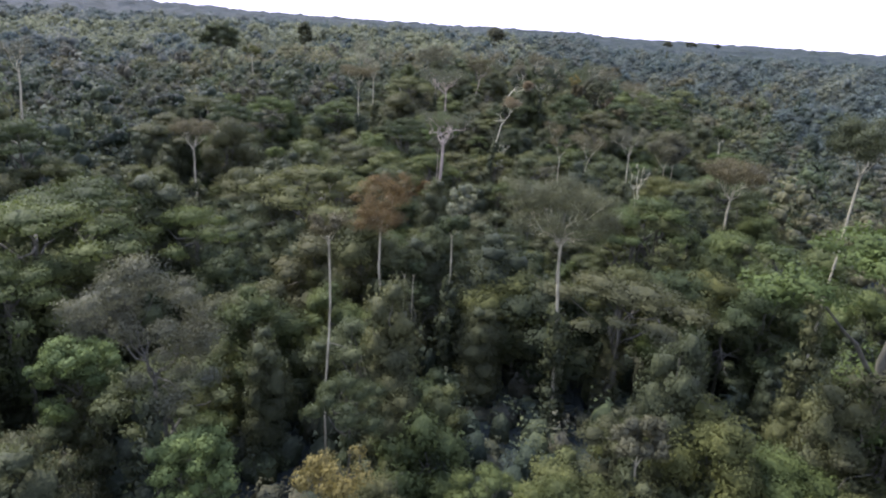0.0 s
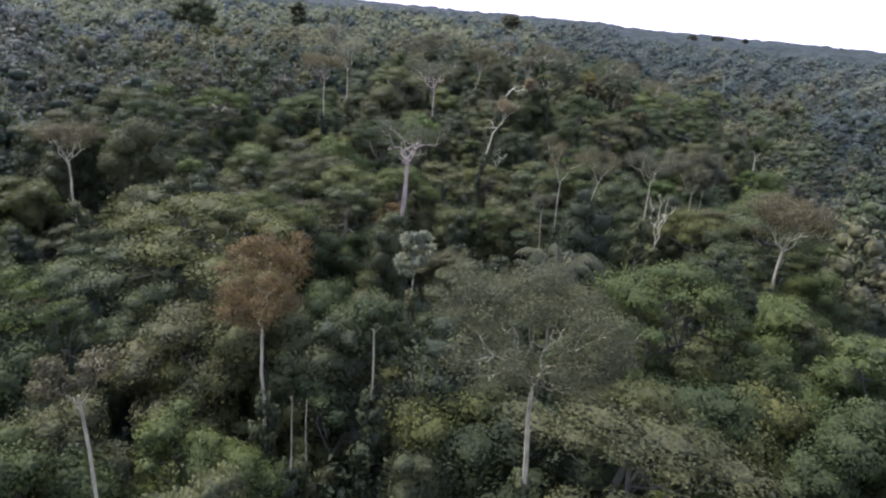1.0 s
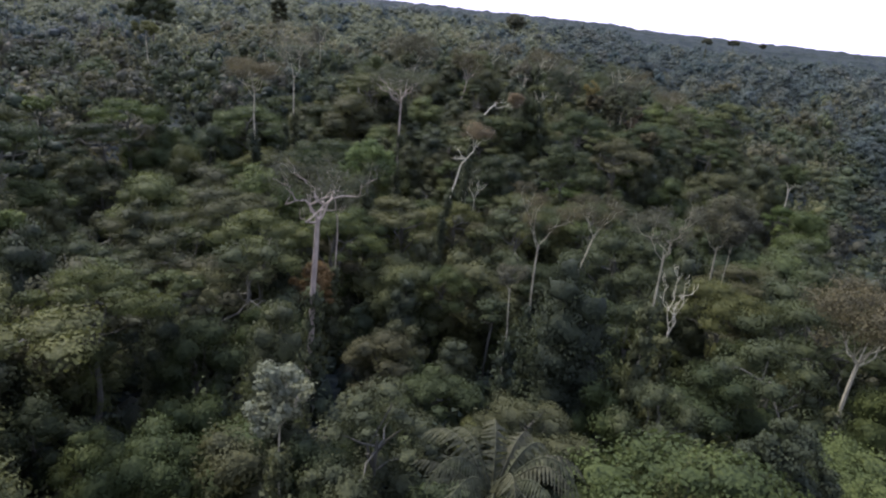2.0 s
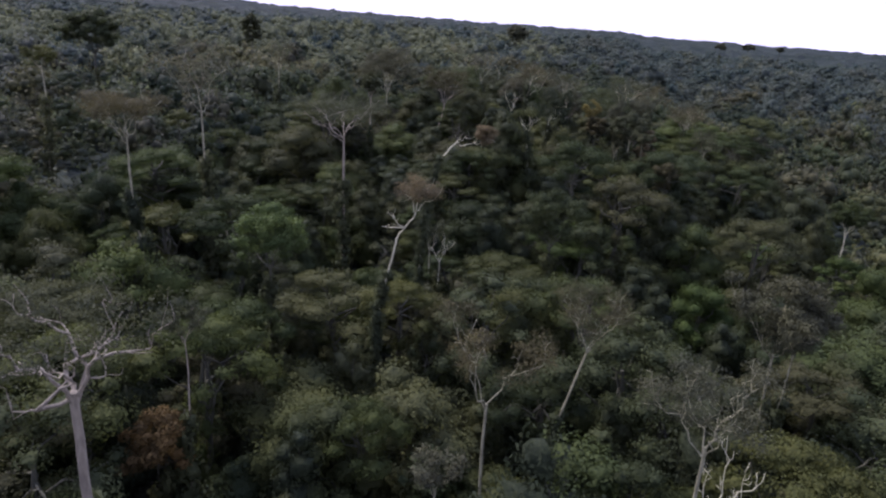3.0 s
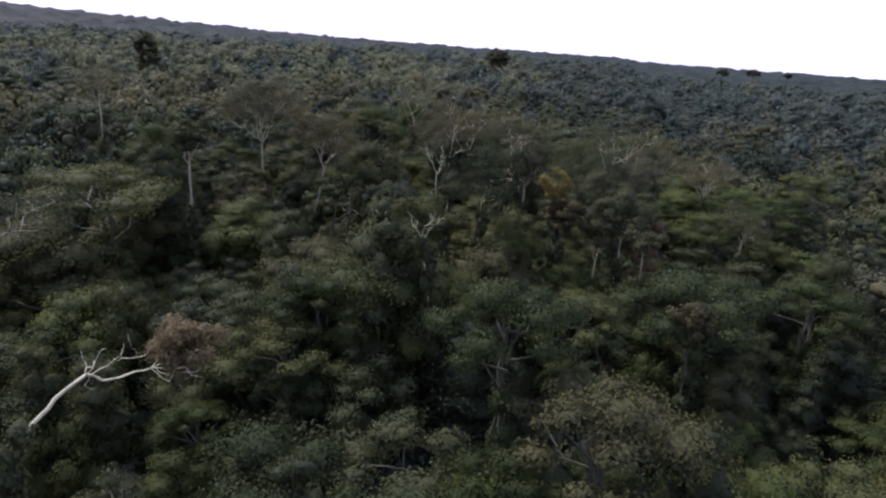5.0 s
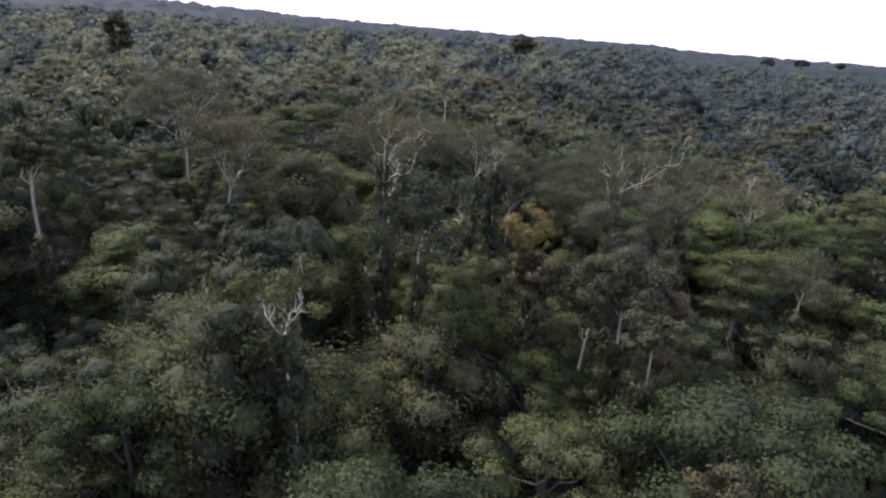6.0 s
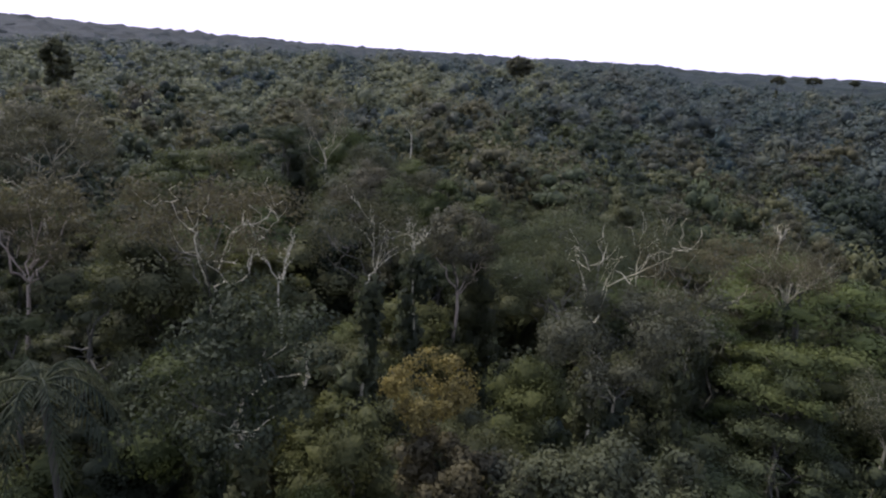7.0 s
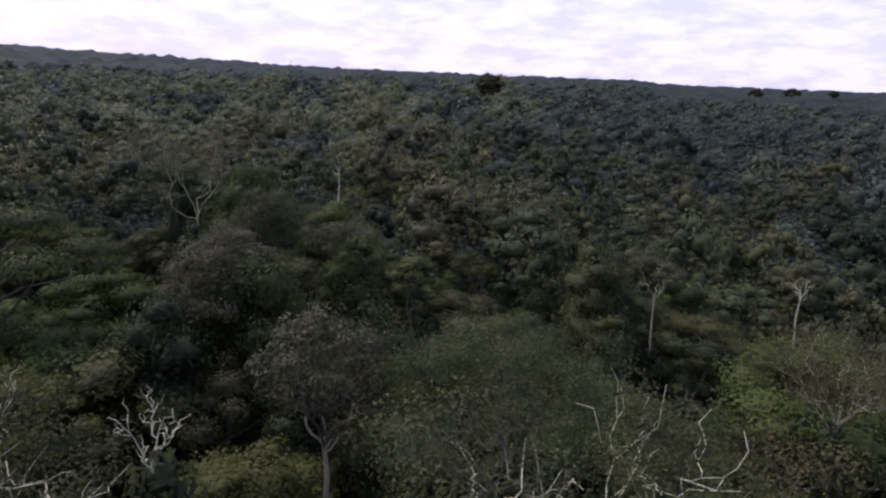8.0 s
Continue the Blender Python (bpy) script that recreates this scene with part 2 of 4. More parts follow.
# ---------------------------------------------------------------- kinds of forest trees
def crown_of_lobes(lobes, per, size, inner=0.62, down=-0.45, material=None, droop=0.0):
    s = Soup()
    for c, r in lobes:
        form = knobs(6)
        lobe(s, c, np.asarray(r) * inner, ICO2, 0.25, form)
        cards(s, c, r, int(per * (r[0] / 1.7) ** 2), size, down, (inner, 1.2), droop, form)
    return s.mesh("crown", material or LEAF)


def trunk_mesh(height, radius, limbs, material, lean=0.0, sides=6):
    s = Soup()
    top = np.array([lean * height, lean * 0.4 * height, height])
    p = bent((0, 0, -0.6), top, 6, 0.05)
    tube(s, p, radius * np.array([1.5, 1.0, 0.92, 0.82, 0.7, 0.5]), sides)
    for c in limbs:
        a = p[3] + (p[5] - p[3]) * rng.uniform(0.1, 1)
        tube(s, bent(a, c, 4, 0.14), radius * np.array([0.5, 0.36, 0.24, 0.1]), 4)
    return s.mesh("trunk", material)


def spread_lobes(n, height, radius, depth, size, flat=0.7):
    """Lobe centres over a dome, highest in the middle."""
    out = []
    for i in range(n):
        a, q = i * 2.4 + rng.uniform(-0.4, 0.4), math.sqrt((i + 0.3) / n)
        x, y = radius * q * math.cos(a), radius * q * math.sin(a)
        z = height - depth * q * q + rng.uniform(-0.22, 0.22) * depth
        r = size * rng.uniform(0.55, 1.4)
        out.append(((x, y, z), (r, r * rng.uniform(0.85, 1.15), r * flat)))
    return out


def forest_tree(name, label, lobes, trunk_h, radius, per, size, leaf, bark, inner=0.62, droop=0.0, down=-0.45):
    ob = new(name)
    ob.empty_display_size = 0.5
    tagged(ob, label, "tree", group="forest trees")
    part("trunk", trunk_mesh(trunk_h, radius, [c for c, _ in lobes[::2]], bark), ob)
    part("crown", crown_of_lobes(lobes, per, size, inner, down, leaf, droop), ob)
    return ob


def round_tree():
    lb = spread_lobes(13, 14.2, 3.9, 5.4, 1.75, 0.85) + spread_lobes(5, 8.6, 3.4, 1.5, 1.6, 1.0) + spread_lobes(2, 4.6, 1.6, 1.5, 1.7, 1.2)
    return forest_tree("rainforest_tree", "dense green broadleaf tree with a domed crown in closed forest", lb, 11, 0.24, 620, 0.2, LEAF, BARK)


def bushy_tree():
    lb = spread_lobes(9, 8.6, 2.9, 4.2, 1.5, 0.9) + spread_lobes(4, 4.2, 2.6, 1.0, 1.6, 1.0)
    return forest_tree("understory_tree", "low bushy green tree filling the forest understorey", lb, 5.5, 0.15, 620, 0.2, LEAF, BARK)


def vine_tree():
    lb = []
    for i in range(15):
        h = 16.0 - i * 0.95
        r = 0.9 + 1.25 * math.sin(min(1, (i + 1) / 7) * 1.5) * rng.uniform(0.7, 1.25)
        a = i * 2.1 + rng.uniform(0, 1)
        lb.append(((0.9 * math.cos(a), 0.9 * math.sin(a), h), (r, r, r * 0.95)))
    return forest_tree("vine_draped_tree", "dark column of a tree draped all over in green vines", lb, 13.5, 0.22, 600, 0.21, LEAF_DARK, BARK, droop=1.2, down=-0.9)


def layered_tree():
    lb = spread_lobes(17, 18.8, 5.4, 3.4, 1.65, 0.5)
    lb += [((rng.uniform(-0.5, 0.5), rng.uniform(-0.5, 0.5), 3.5 + 2.6 * i), (1.5, 1.5, 1.8)) for i in range(4)]
    return forest_tree("flat_crowned_tree", "tall green tree with a broad layered crown", lb, 16.5, 0.28, 620, 0.2, LEAF, BARK, inner=0.5, down=-0.4)


def slender_tree():
    lb = spread_lobes(7, 16.5, 1.9, 2.4, 0.95, 0.7)
    return forest_tree("slender_tree", "slender grey-trunked tree with a small airy crown", lb, 15.5, 0.13, 300, 0.28, LEAF, BARK, inner=0.6)


def feathery_tree():
    lb = spread_lobes(15, 15.0, 4.6, 6.5, 1.35, 0.75) + spread_lobes(5, 8.0, 3.0, 2.0, 1.5, 1.0)
    return forest_tree("feathery_tree", "olive tree with a soft heaped crown of fine leaves", lb, 12, 0.22, 760, 0.17, LEAF_DUSK, BARK, inner=0.5, down=-0.6)


# ---------------------------------------------------------------- tall trees above the canopy
HEROES = []  # places kept free of forest trees: x, y, radius


def smooth(p, n):
    """The line through p, rounded (Catmull-Rom) and cut into n points."""
    p = np.asarray(p, float)
    q = np.vstack([2 * p[0] - p[1], p, 2 * p[-1] - p[-2]])
    u = np.linspace(0, len(p) - 1.0001, n)
    i = u.astype(int)
    t = (u - i)[:, None]
    a, b, c, d = q[i], q[i + 1], q[i + 2], q[i + 3]
    return 0.5 * (2 * b + (c - a) * t + (2 * a - 5 * b + 4 * c - d) * t ** 2 + (3 * b - a - 3 * c + d) * t ** 3)


def crooked(a, b, n, wild, arch=0.0):
    size = np.linalg.norm(np.subtract(b, a))
    k = max(4, n // 3 + 1)
    p = bent(a, b, k, wild)
    p[:, 2] += arch * np.sin(np.linspace(0, np.pi, k)) * size
    p = smooth(p, n)
    p[1:-1] += rng.normal(scale=0.02 * size, size=(n - 2, 3))
    return p


def emergent(label, x, y, fork, top, width, radius, leaf, style="airy", bark=BARK_PALE, lean=(0.0, 0.0), limbs=5, size=0.32,
             name="emergent_tree", bole=0.05, seed=0, free=3.0, spread=(0.45, 0.85), clear=7.0, bend=1.0, thick=1.0, wild=0.1, dark=0):
    """A tall tree with a bare trunk, crooked limbs and a crown that is dense, airy, flat, sparse or bare."""
    global rng
    keep, rng = rng, np.random.default_rng(1000 + seed + int(abs(x * 13) + abs(y * 7)))
    HEROES.append((x - lean[0] * 0.5, y - lean[1] * 0.5, free))
    radius *= 0.78
    ob = new(name)
    bx, by = x - lean[0], y - lean[1]
    ob.location = (bx, by, rise(bx, by) - 0.3)
    o = np.array(ob.location)
    tagged(ob, label, "tree", group="tall trees above the canopy")
    s = Soup()
    f = np.array([x, y, fork]) - o
    k = np.linspace(0, 1, 9)[:, None]
    turn = rng.uniform(0, 6.28)
    p = f * np.concatenate([k ** bend, k ** bend, k], 1) + np.array([math.cos(turn), math.sin(turn), 0]) * bole * fork * np.sin(k * math.pi * rng.uniform(0.8, 1.6)) * (1 - k)
    p += rng.normal(scale=0.06, size=p.shape) * (k > 0) * (k < 1)
    tube(s, p, radius * np.array([1.7, 1.15, 1.02, 0.98, 0.95, 0.9, 0.86, 0.82, 0.72]), 9)
    part("trunk", s.mesh("trunk", bark), ob)
    s, at = Soup(), 0.0
    while at < fork - o[2] - clear:
        j = min(7, int(at / f[2] * 8))
        c = p[j] + (p[j + 1] - p[j]) * (at / f[2] * 8 - j) + rng.normal(scale=0.35, size=3)
        r = rng.uniform(0.9, 1.9) * (1.0 if at < 0.7 * (f[2] - clear) else 0.75)
        lobe(s, c, (r * 0.55, r * 0.55, 0.9), ICO1, 0.25)
        cards(s, c, (r, r, 1.5), 70, 0.6, -1, droop=1.2)
        at += 1.3
    if at:
        part("vines", s.mesh("vines", LEAF_DARK), ob, "green creepers wrapped round the trunk")
    lobes, a0, rise_h = [], rng.uniform(0, 6.28), top - fork
    big = min(2.0, max(0.7, width * 0.13))
    for i in range(limbs):
        s = Soup()
        a = a0 + i * 2 * math.pi / limbs + rng.uniform(-0.4, 0.4)
        far = width / 2 * rng.uniform(0.55, 0.88)
        end = f + (far * math.cos(a), far * math.sin(a), rise_h * rng.uniform(*spread))
        start = p[-1] - (p[-1] - p[-2]) * rng.uniform(0, 0.3)
        q = crooked(start, end, 12, wild, 0.07)
        r0 = radius * rng.uniform(0.3, 0.46) * (0.72 if style == "sparse" else 1.0)
        tube(s, q, r0 * np.linspace(1, 0.12, 12) ** 0.9 + 0.012, 6)
        lobes.append((end, 1.1))
        for j in range(4):
            b0 = q[3 + 2 * j]
            d = q[4 + 2 * j] - q[2 + 2 * j]
            d = d / np.linalg.norm(d)
            side = np.array([-d[1], d[0], 0.0]) * (1 if j % 2 else -1)
            go = d * 0.5 + side * rng.uniform(0.5, 1.0) + (0, 0, rng.uniform(0.1, 0.8))
            b1 = b0 + go * width * rng.uniform(0.14, 0.28)
            b1[2] = min(b1[2], top - o[2] - 0.3)
            w = crooked(b0, b1, 8, 0.16 + wild * 0.6)
            r1 = r0 * (0.42 - 0.06 * j)
            tube(s, w, r1 * np.linspace(1, 0.15, 8) + 0.01, 5)
            lobes.append((b1, rng.uniform(0.7, 1.1)))
            for k in range(2 if style in ("bare", "sparse") else 1):
                t0 = w[2 + 2 * k]
                t1 = t0 + (d * 0.3 + rng.normal(scale=0.6, size=3) + (0, 0, 0.5)) * width * rng.uniform(0.06, 0.13)
                tube(s, crooked(t0, t1, 5, 0.3), np.linspace(max(0.022, r1 * 0.35), 0.012, 5), 4)
        part("branch", s.mesh("branch", BARK if i < dark else bark), ob)
    for i in range((6 if style == "dense" else 3) * limbs if style in ("dense", "airy", "umbrella") else limbs):
        a, q = rng.uniform(0, 6.28), width * 0.4 * math.sqrt(rng.uniform())
        lobes.append((f + (q * math.cos(a), q * math.sin(a), rise_h * (0.93 - 0.5 * (q / (width * 0.42)) ** 2 + rng.uniform(-0.12, 0.04))), rng.uniform(0.7, 1.25)))
    per, fine = {"dense": (250, 0.75), "airy": (240, 0.75), "sparse": (170, 0.5), "bare": (0, 1.0), "umbrella": (230, 0.6)}[style]
    if per:
        s = Soup()
        for c, k in lobes:
            r = np.array([big * k, big * k, big * k * (0.55 if style == "umbrella" else 0.7)])
            if style == "umbrella" and c[2] < f[2] + 0.62 * rise_h:
                continue
            form = knobs(5) if style == "dense" else None
            cards(s, c, r, int(per * min(thick, 2.4)), size * fine, -1, (0.25, 1.16), form=form)
        part("crown", s.mesh("crown", leaf), ob)
    rng = keep
    return ob


def shaped_tree(name, label, line, radius, arms, heads, leaf, bark, vines, seed, leaf_size=0.16, per=130):
    """A tree whose bole follows a few bends and carries bare arms and rounded heads of fine leaves. vines: height up to which creepers hide it."""
    global rng
    keep, rng = rng, np.random.default_rng(seed)
    x, y = line[0]
    ob = new(name)
    ob.location = (x, y, rise(x, y) - 0.3)
    o = np.array(ob.location)
    tagged(ob, label, "tree", group="tall trees above the canopy")
    HEROES.extend([(x, y, 2.5), (line[-1][0], line[-1][1], 3.5), (0.7 * x, y - 7, 3.5)])
    pts = np.array([(0.0, 0.0, 0.0)] + [tuple(np.array(q) - o) for q in line[1:]])
    p = smooth(pts, 36)
    p[1:-1] += rng.normal(scale=0.035, size=(34, 3))
    s = Soup()
    tube(s, p, radius * np.linspace(1.5, 0.35, 36), 8)
    part("trunk", s.mesh("trunk", bark), ob)
    tips = []
    for at, *way, r in arms:
        start = p[int(at * 35)]
        s = Soup()
        q = crooked(start, np.array(way) - o, 12, 0.16)
        tube(s, q, np.linspace(r, 0.025, 12), 6)
        for j in (4, 6, 8, 10):
            e = q[j] + rng.normal(scale=0.55, size=3) + (0, 0, 0.5)
            tube(s, crooked(q[j], e, 6, 0.25), np.linspace(r * 0.45, 0.012, 6), 4)
            tips.append(e)
        part("branch", s.mesh("branch", bark), ob)
    s = Soup()
    for c, width, tall in heads:
        c = np.array(c) - o
        for i in range(26):
            d = rng.normal(size=3)
            d = d / np.linalg.norm(d) * rng.uniform(0.3, 1.0) * (width * 0.4, width * 0.4, tall * 0.4)
            cards(s, c + d, (width * 0.15, width * 0.15, tall * 0.13), per, leaf_size, -1, (0.1, 1.15))
        for i in range(6):
            d = rng.normal(size=3) * (width * 0.25, width * 0.25, tall * 0.22)
            k = Soup()
            tube(k, crooked(p[-1], c + d, 9, 0.12), np.linspace(radius * 0.22, 0.01, 9), 4)
            part("branch", k.mesh("branch", bark), ob)
    part("crown", s.mesh("crown", leaf), ob)
    s = Soup()
    at = 0.5
    while at < vines - o[2]:
        q = p[np.argmax(p[:, 2] >= at) - 1]
        n = p[np.argmax(p[:, 2] >= at)]
        q = q + (n - q) * (at - q[2]) / max(0.05, n[2] - q[2]) + rng.normal(scale=0.15, size=3)
        form = knobs(4)
        lobe(s, q, (0.65, 0.65, 0.8), ICO2, 0.2, form)
        cards(s, q, (1.1, 1.1, 1.0), 170, 0.26, -1, (0.5, 1.2), 1.2, form)
        at += 0.85
    part("vines", s.mesh("vines", LEAF_DARK), ob, "green creepers wrapped round the trunk")
    rng = keep
    return ob


def palm(label, x, y, z, reach, radius=0.16, upright=0.5, seed=0, fronds=15, leaf=None, free=3.0, fall=0.3):
    global rng
    keep, rng = rng, np.random.default_rng(50 + seed)
    HEROES.extend([(x, y, free + 2.0), (x - reach, y - 3, free)] + ([(x, y - 6.5, free + 1.5), (x + reach, y - 5, free + 1), (x + reach, y + 1, free)] if free > 2.5 else []))
    ob = new("palm_tree")
    ob.location = (x, y, rise(x, y) - 0.3)
    top = z - ob.location.z
    tagged(ob, label, "palm tree", group="palm trees")
    s = Soup()
    tube(s, bent((0, 0, 0), (0, 0, top), 8, 0.012), radius * np.array([1.6, 1.1, 1, 1, 1, 0.95, 0.9, 1.0]), 8)
    part("trunk", s.mesh("trunk", BARK), ob)
    for i in range(fronds):
        s = Soup()
        a = i * 2.4
        u = upright * rng.uniform(0.5, 1.6)
        k = np.linspace(0, 1, 12)
        out = reach * rng.uniform(0.85, 1.1) * k
        up = reach * (u * k - (u + fall) * k ** 2.2)
        c, n = math.cos(a), math.sin(a)
        line = np.stack([out * c, out * n, top + up], 1)
        tube(s, line, np.linspace(0.09, 0.02, 12), 4)
        side = np.array([-n, c, 0.0])
        fine = smooth(line, 23)
        for j in range(2, 23):
            w = reach * 0.2 * math.sin(math.pi * (0.1 + 0.86 * j / 23)) + 0.1
            ahead = (fine[j] - fine[j - 1]) * 0.8
            for g in (-1, 1):
                tip = fine[j] + side * g * w * 0.8 + ahead * 2.2 - np.array([0, 0, w * rng.uniform(0.5, 1.1)])
                s.add([fine[j] - ahead * 0.5, fine[j] + ahead * 0.5, tip + ahead * 0.1, tip - ahead * 0.1], [[0, 1, 2, 3]])
        part("frond", s.mesh("frond", leaf or LEAF), ob)
    rng = keep
    return ob


# ---------------------------------------------------------------- ground
def step(t):
    t = min(1.0, max(0.0, t))
    return t * t * (3 - 2 * t)


def rise(x, y):
    """Height of the ground: a shallow valley, a ridge to one side and ahead, hills far off."""
    r = math.hypot(x, y - 150)
    z = 1.1 * math.sin(x / 41 + 0.7) * math.cos(y / 53) + 0.7 * math.sin((x + y) / 29)
    z += 12 * max(step((y - 190) / 80) * step((45 - x) / 55), step((-x - 35) / 90))
    z += 4.5 * step((175 - y) / 80) * step((400 - r) / 200)
    z += 17 * step((r - 330) / 300)
    az = math.atan2(-x, y - 150)
    z += step((r - 1200) / 1500) * (6 + 30 * step((az - 0.1) / 0.7) + 22 * step((az - 0.55) / 0.5) + 4 * math.sin(az * 7.3 + 1.0) + 3 * math.sin(az * 19 + r / 300))
    return z


def build_ground():
    s = Soup()
    radii = [0, 30, 60, 90, 120, 150, 180, 210, 250, 300, 360, 430, 520, 640, 800, 1000, 1300, 1700, 2200, 2900, 3700, 4600]
    na = 96
    v = []
    for r in radii:
        for i in range(na):
            a = 2 * math.pi * i / na
            x, y = r * math.sin(a), 150 + r * math.cos(a)
            v.append((x, y, rise(x, y)))
    f = [(k * na + i, k * na + (i + 1) % na, (k + 1) * na + (i + 1) % na, (k + 1) * na + i) for k in range(len(radii) - 1) for i in range(na)]
    s.add(v, np.array(f)[:, ::-1])
    ob = new("ground", s.mesh("ground", SOIL))
    tagged(ob, "dark forest floor of soil and leaf litter", "ground", kind="structure")


build_ground()

def vigour(x, y):
    """How tall the forest stands: hummocks and hollows some thirty metres across."""
    return 1.0 + 0.6 * noise.noise(Vector((x / 21, y / 21, 3.0))) + 0.3 * noise.noise(Vector((x / 8, y / 8, 7.0)))


# the stretch of forest that is built tree by tree
NEAR = (-88.0, 48.0, 10.0, 352.0)
EYES = [(0.012 * s, float(s)) for s in range(-20, 262, 20)]


def seen_from_path(x, y, reach):
    best = 1e9
    for ex, ey in EYES:
        dx, dy = x - ex, y - ey
        d = math.hypot(dx, dy)
        az = math.degrees(math.atan2(-dx, dy))
        if -28 < az < 66 and d < best:
            best = d
    return best if best < reach else None


# ---------------------------------------------------------------- undergrowth and massed forest
def build_undergrowth():
    s = Soup()
    for x in np.arange(-100, 90, 3.8):
        for y in np.arange(14, 440, 3.8):
            px, py = x + rng.uniform(-1.4, 1.4), y + rng.uniform(-1.4, 1.4)
            if seen_from_path(px, py, 130) is None:
                continue
            s.now = rng.uniform(0, 0.6)
            h = rng.uniform(1.8, 7.5)
            r = rng.uniform(2.0, 3.4)
            z = rise(px, py)
            close = py < 70
            lobe(s, (px, py, z + h * 0.4), (r * 0.6, r * 0.6, h * 0.5), ICO1, 0.2)
            cards(s, (px, py, z + h * 0.5), (r, r, h * 0.7), 110 if close else 36, 0.4 if close else 0.65, -0.2, shell=(0.6, 1.1), form=knobs(6))
    ob = new("undergrowth", s.mesh("undergrowth", LEAF_FAR, tint=True))
    tagged(ob, "dense tangled green shrubs and saplings covering the forest floor", "undergrowth", kind="stuff")


def heaped_crown(lobes, per, leaf, depth):
    """A crown one metre in radius: lobes of foliage heaped over a dome, smaller ones hanging below its rim."""
    s = Soup()
    for i in range(lobes):
        a, k = i * 2.4 + rng.uniform(-0.5, 0.5), math.sqrt((i + 0.1) / lobes)
        q = rng.uniform(0.3, 0.54) * (1.0 if lobes > 5 else 1.3)
        flat = rng.uniform(0.6, 1.0)
        c = (0.72 * k * math.cos(a), 0.72 * k * math.sin(a), 0.6 - depth * k * k + rng.uniform(-0.1, 0.05))
        form = knobs(6)
        lobe(s, c, np.array([q, q, q * flat]) * 0.45, ICO1, 0.12)
        cards(s, c, (q, q, q * flat), int(per * (0.3 + 2.2 * q * q)), leaf, -0.4, (0.5, 1.2), 0.0, form)
    v, n = np.concatenate(s.v), np.concatenate(s.nor)
    return v, np.concatenate(s.f), n


def build_massed_forest():
    crowns = [[heaped_crown(int(rng.integers(6, 9)), 60, 0.1, rng.uniform(0.5, 1.0)) for _ in range(16)],
              [heaped_crown(int(rng.integers(6, 10)), 60, 0.1, rng.uniform(0.5, 1.1)) for _ in range(16)],
              [heaped_crown(int(rng.integers(3, 5)), 34, 0.14, rng.uniform(0.45, 0.9)) for _ in range(14)],
              [heaped_crown(2, 14, 0.22, 0.4) for _ in range(12)],
              [heaped_crown(9, 260, 0.05, rng.uniform(0.5, 1.0)) for _ in range(6)]]

    def crown(s, level, centre, r, tall):
        v, f, n = crowns[level][int(rng.integers(len(crowns[level])))]
        a = rng.uniform(0, 6.28)
        m = np.array([[math.cos(a), -math.sin(a), 0], [math.sin(a), math.cos(a), 0], [0, 0, 1.0]])
        s.add(np.asarray(centre) + (v @ m.T) * (r, r * rng.uniform(0.8, 1.2), tall), f, n @ m.T)

    near, hill = Soup(), Soup()
    y = -10.0
    while y < 1500:
        x = -1300.0
        while x < 640:
            px, py = x + rng.uniform(-6, 6), y + rng.uniform(-6, 6)
            d = seen_from_path(px, py, 1050)
            inside = NEAR[0] < px < NEAR[1] and NEAR[2] < py < NEAR[3]
            pace = 8.8 if d is None or d < 240 else (12.6 if d < 420 else 16.0)
            if d is not None and not inside:
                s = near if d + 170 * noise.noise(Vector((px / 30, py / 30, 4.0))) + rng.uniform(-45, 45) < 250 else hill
                patch = noise.noise(Vector((px / 38, py / 55, 11.0)))
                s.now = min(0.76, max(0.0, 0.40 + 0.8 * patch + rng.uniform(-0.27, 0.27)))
                # sunlit band on the slope: sunlight put in as the palest leaf tints
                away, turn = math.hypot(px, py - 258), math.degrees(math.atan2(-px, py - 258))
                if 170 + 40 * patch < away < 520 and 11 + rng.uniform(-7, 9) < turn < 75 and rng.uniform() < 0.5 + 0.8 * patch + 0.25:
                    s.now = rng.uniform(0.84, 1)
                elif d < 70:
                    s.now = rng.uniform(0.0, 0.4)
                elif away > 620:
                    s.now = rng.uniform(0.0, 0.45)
                z = rise(px, py)
                tall = rng.uniform()
                h = rng.uniform(9, 22) * (vigour(px, py) if d < 420 else (1.0 + 0.35 * patch) * max(0.7, min(1.0, 1.35 - d / 1600))) * (1.0 if tall < 0.74 else (1.5 if d < 420 else 1.15))
                h = min(h, 27.0)
                r = 3.6 + 7.0 * rng.uniform() ** 1.4
                up = r * rng.uniform(0.7, 1.4) * (1.0 if tall < 0.74 else 1.35)
                if d < 240:
                    crown(s, 0 if d > 70 else 4, (px, py, z + h - up * 0.9), r, up)
                    crown(s, 1, (px, py, z + h * 0.3), r * 0.8, min(h * 0.3, r * 0.8))
                elif d < 420:
                    r *= 1.48
                    up *= 1.35
                    crown(s, 1, (px, py, z + h - up * 0.8), r, up)
                    crown(s, 2, (px, py, z + h * 0.28), r * 0.8, min(h * 0.25, r * 0.7))
                else:
                    r *= 1.6
                    crown(s, 2 if d < 640 else 3, (px, py, z + h - up * 1.1), r, up * 1.25)
            elif d is None and not inside and math.hypot(px, py - 150) < 235:
                near.now, z, h, r = rng.uniform(0, 0.8), rise(px, py), rng.uniform(9, 18), rng.uniform(2.8, 5.5)
                crown(near, 1, (px, py, z + h - r * 0.8), r, r)
            x += pace
        y += 8.8 if y < 480 else (12.6 if y < 680 else 16.0)
    ob = new("massed_forest", near.mesh("massed_forest", LEAF_FAR, tint=True))
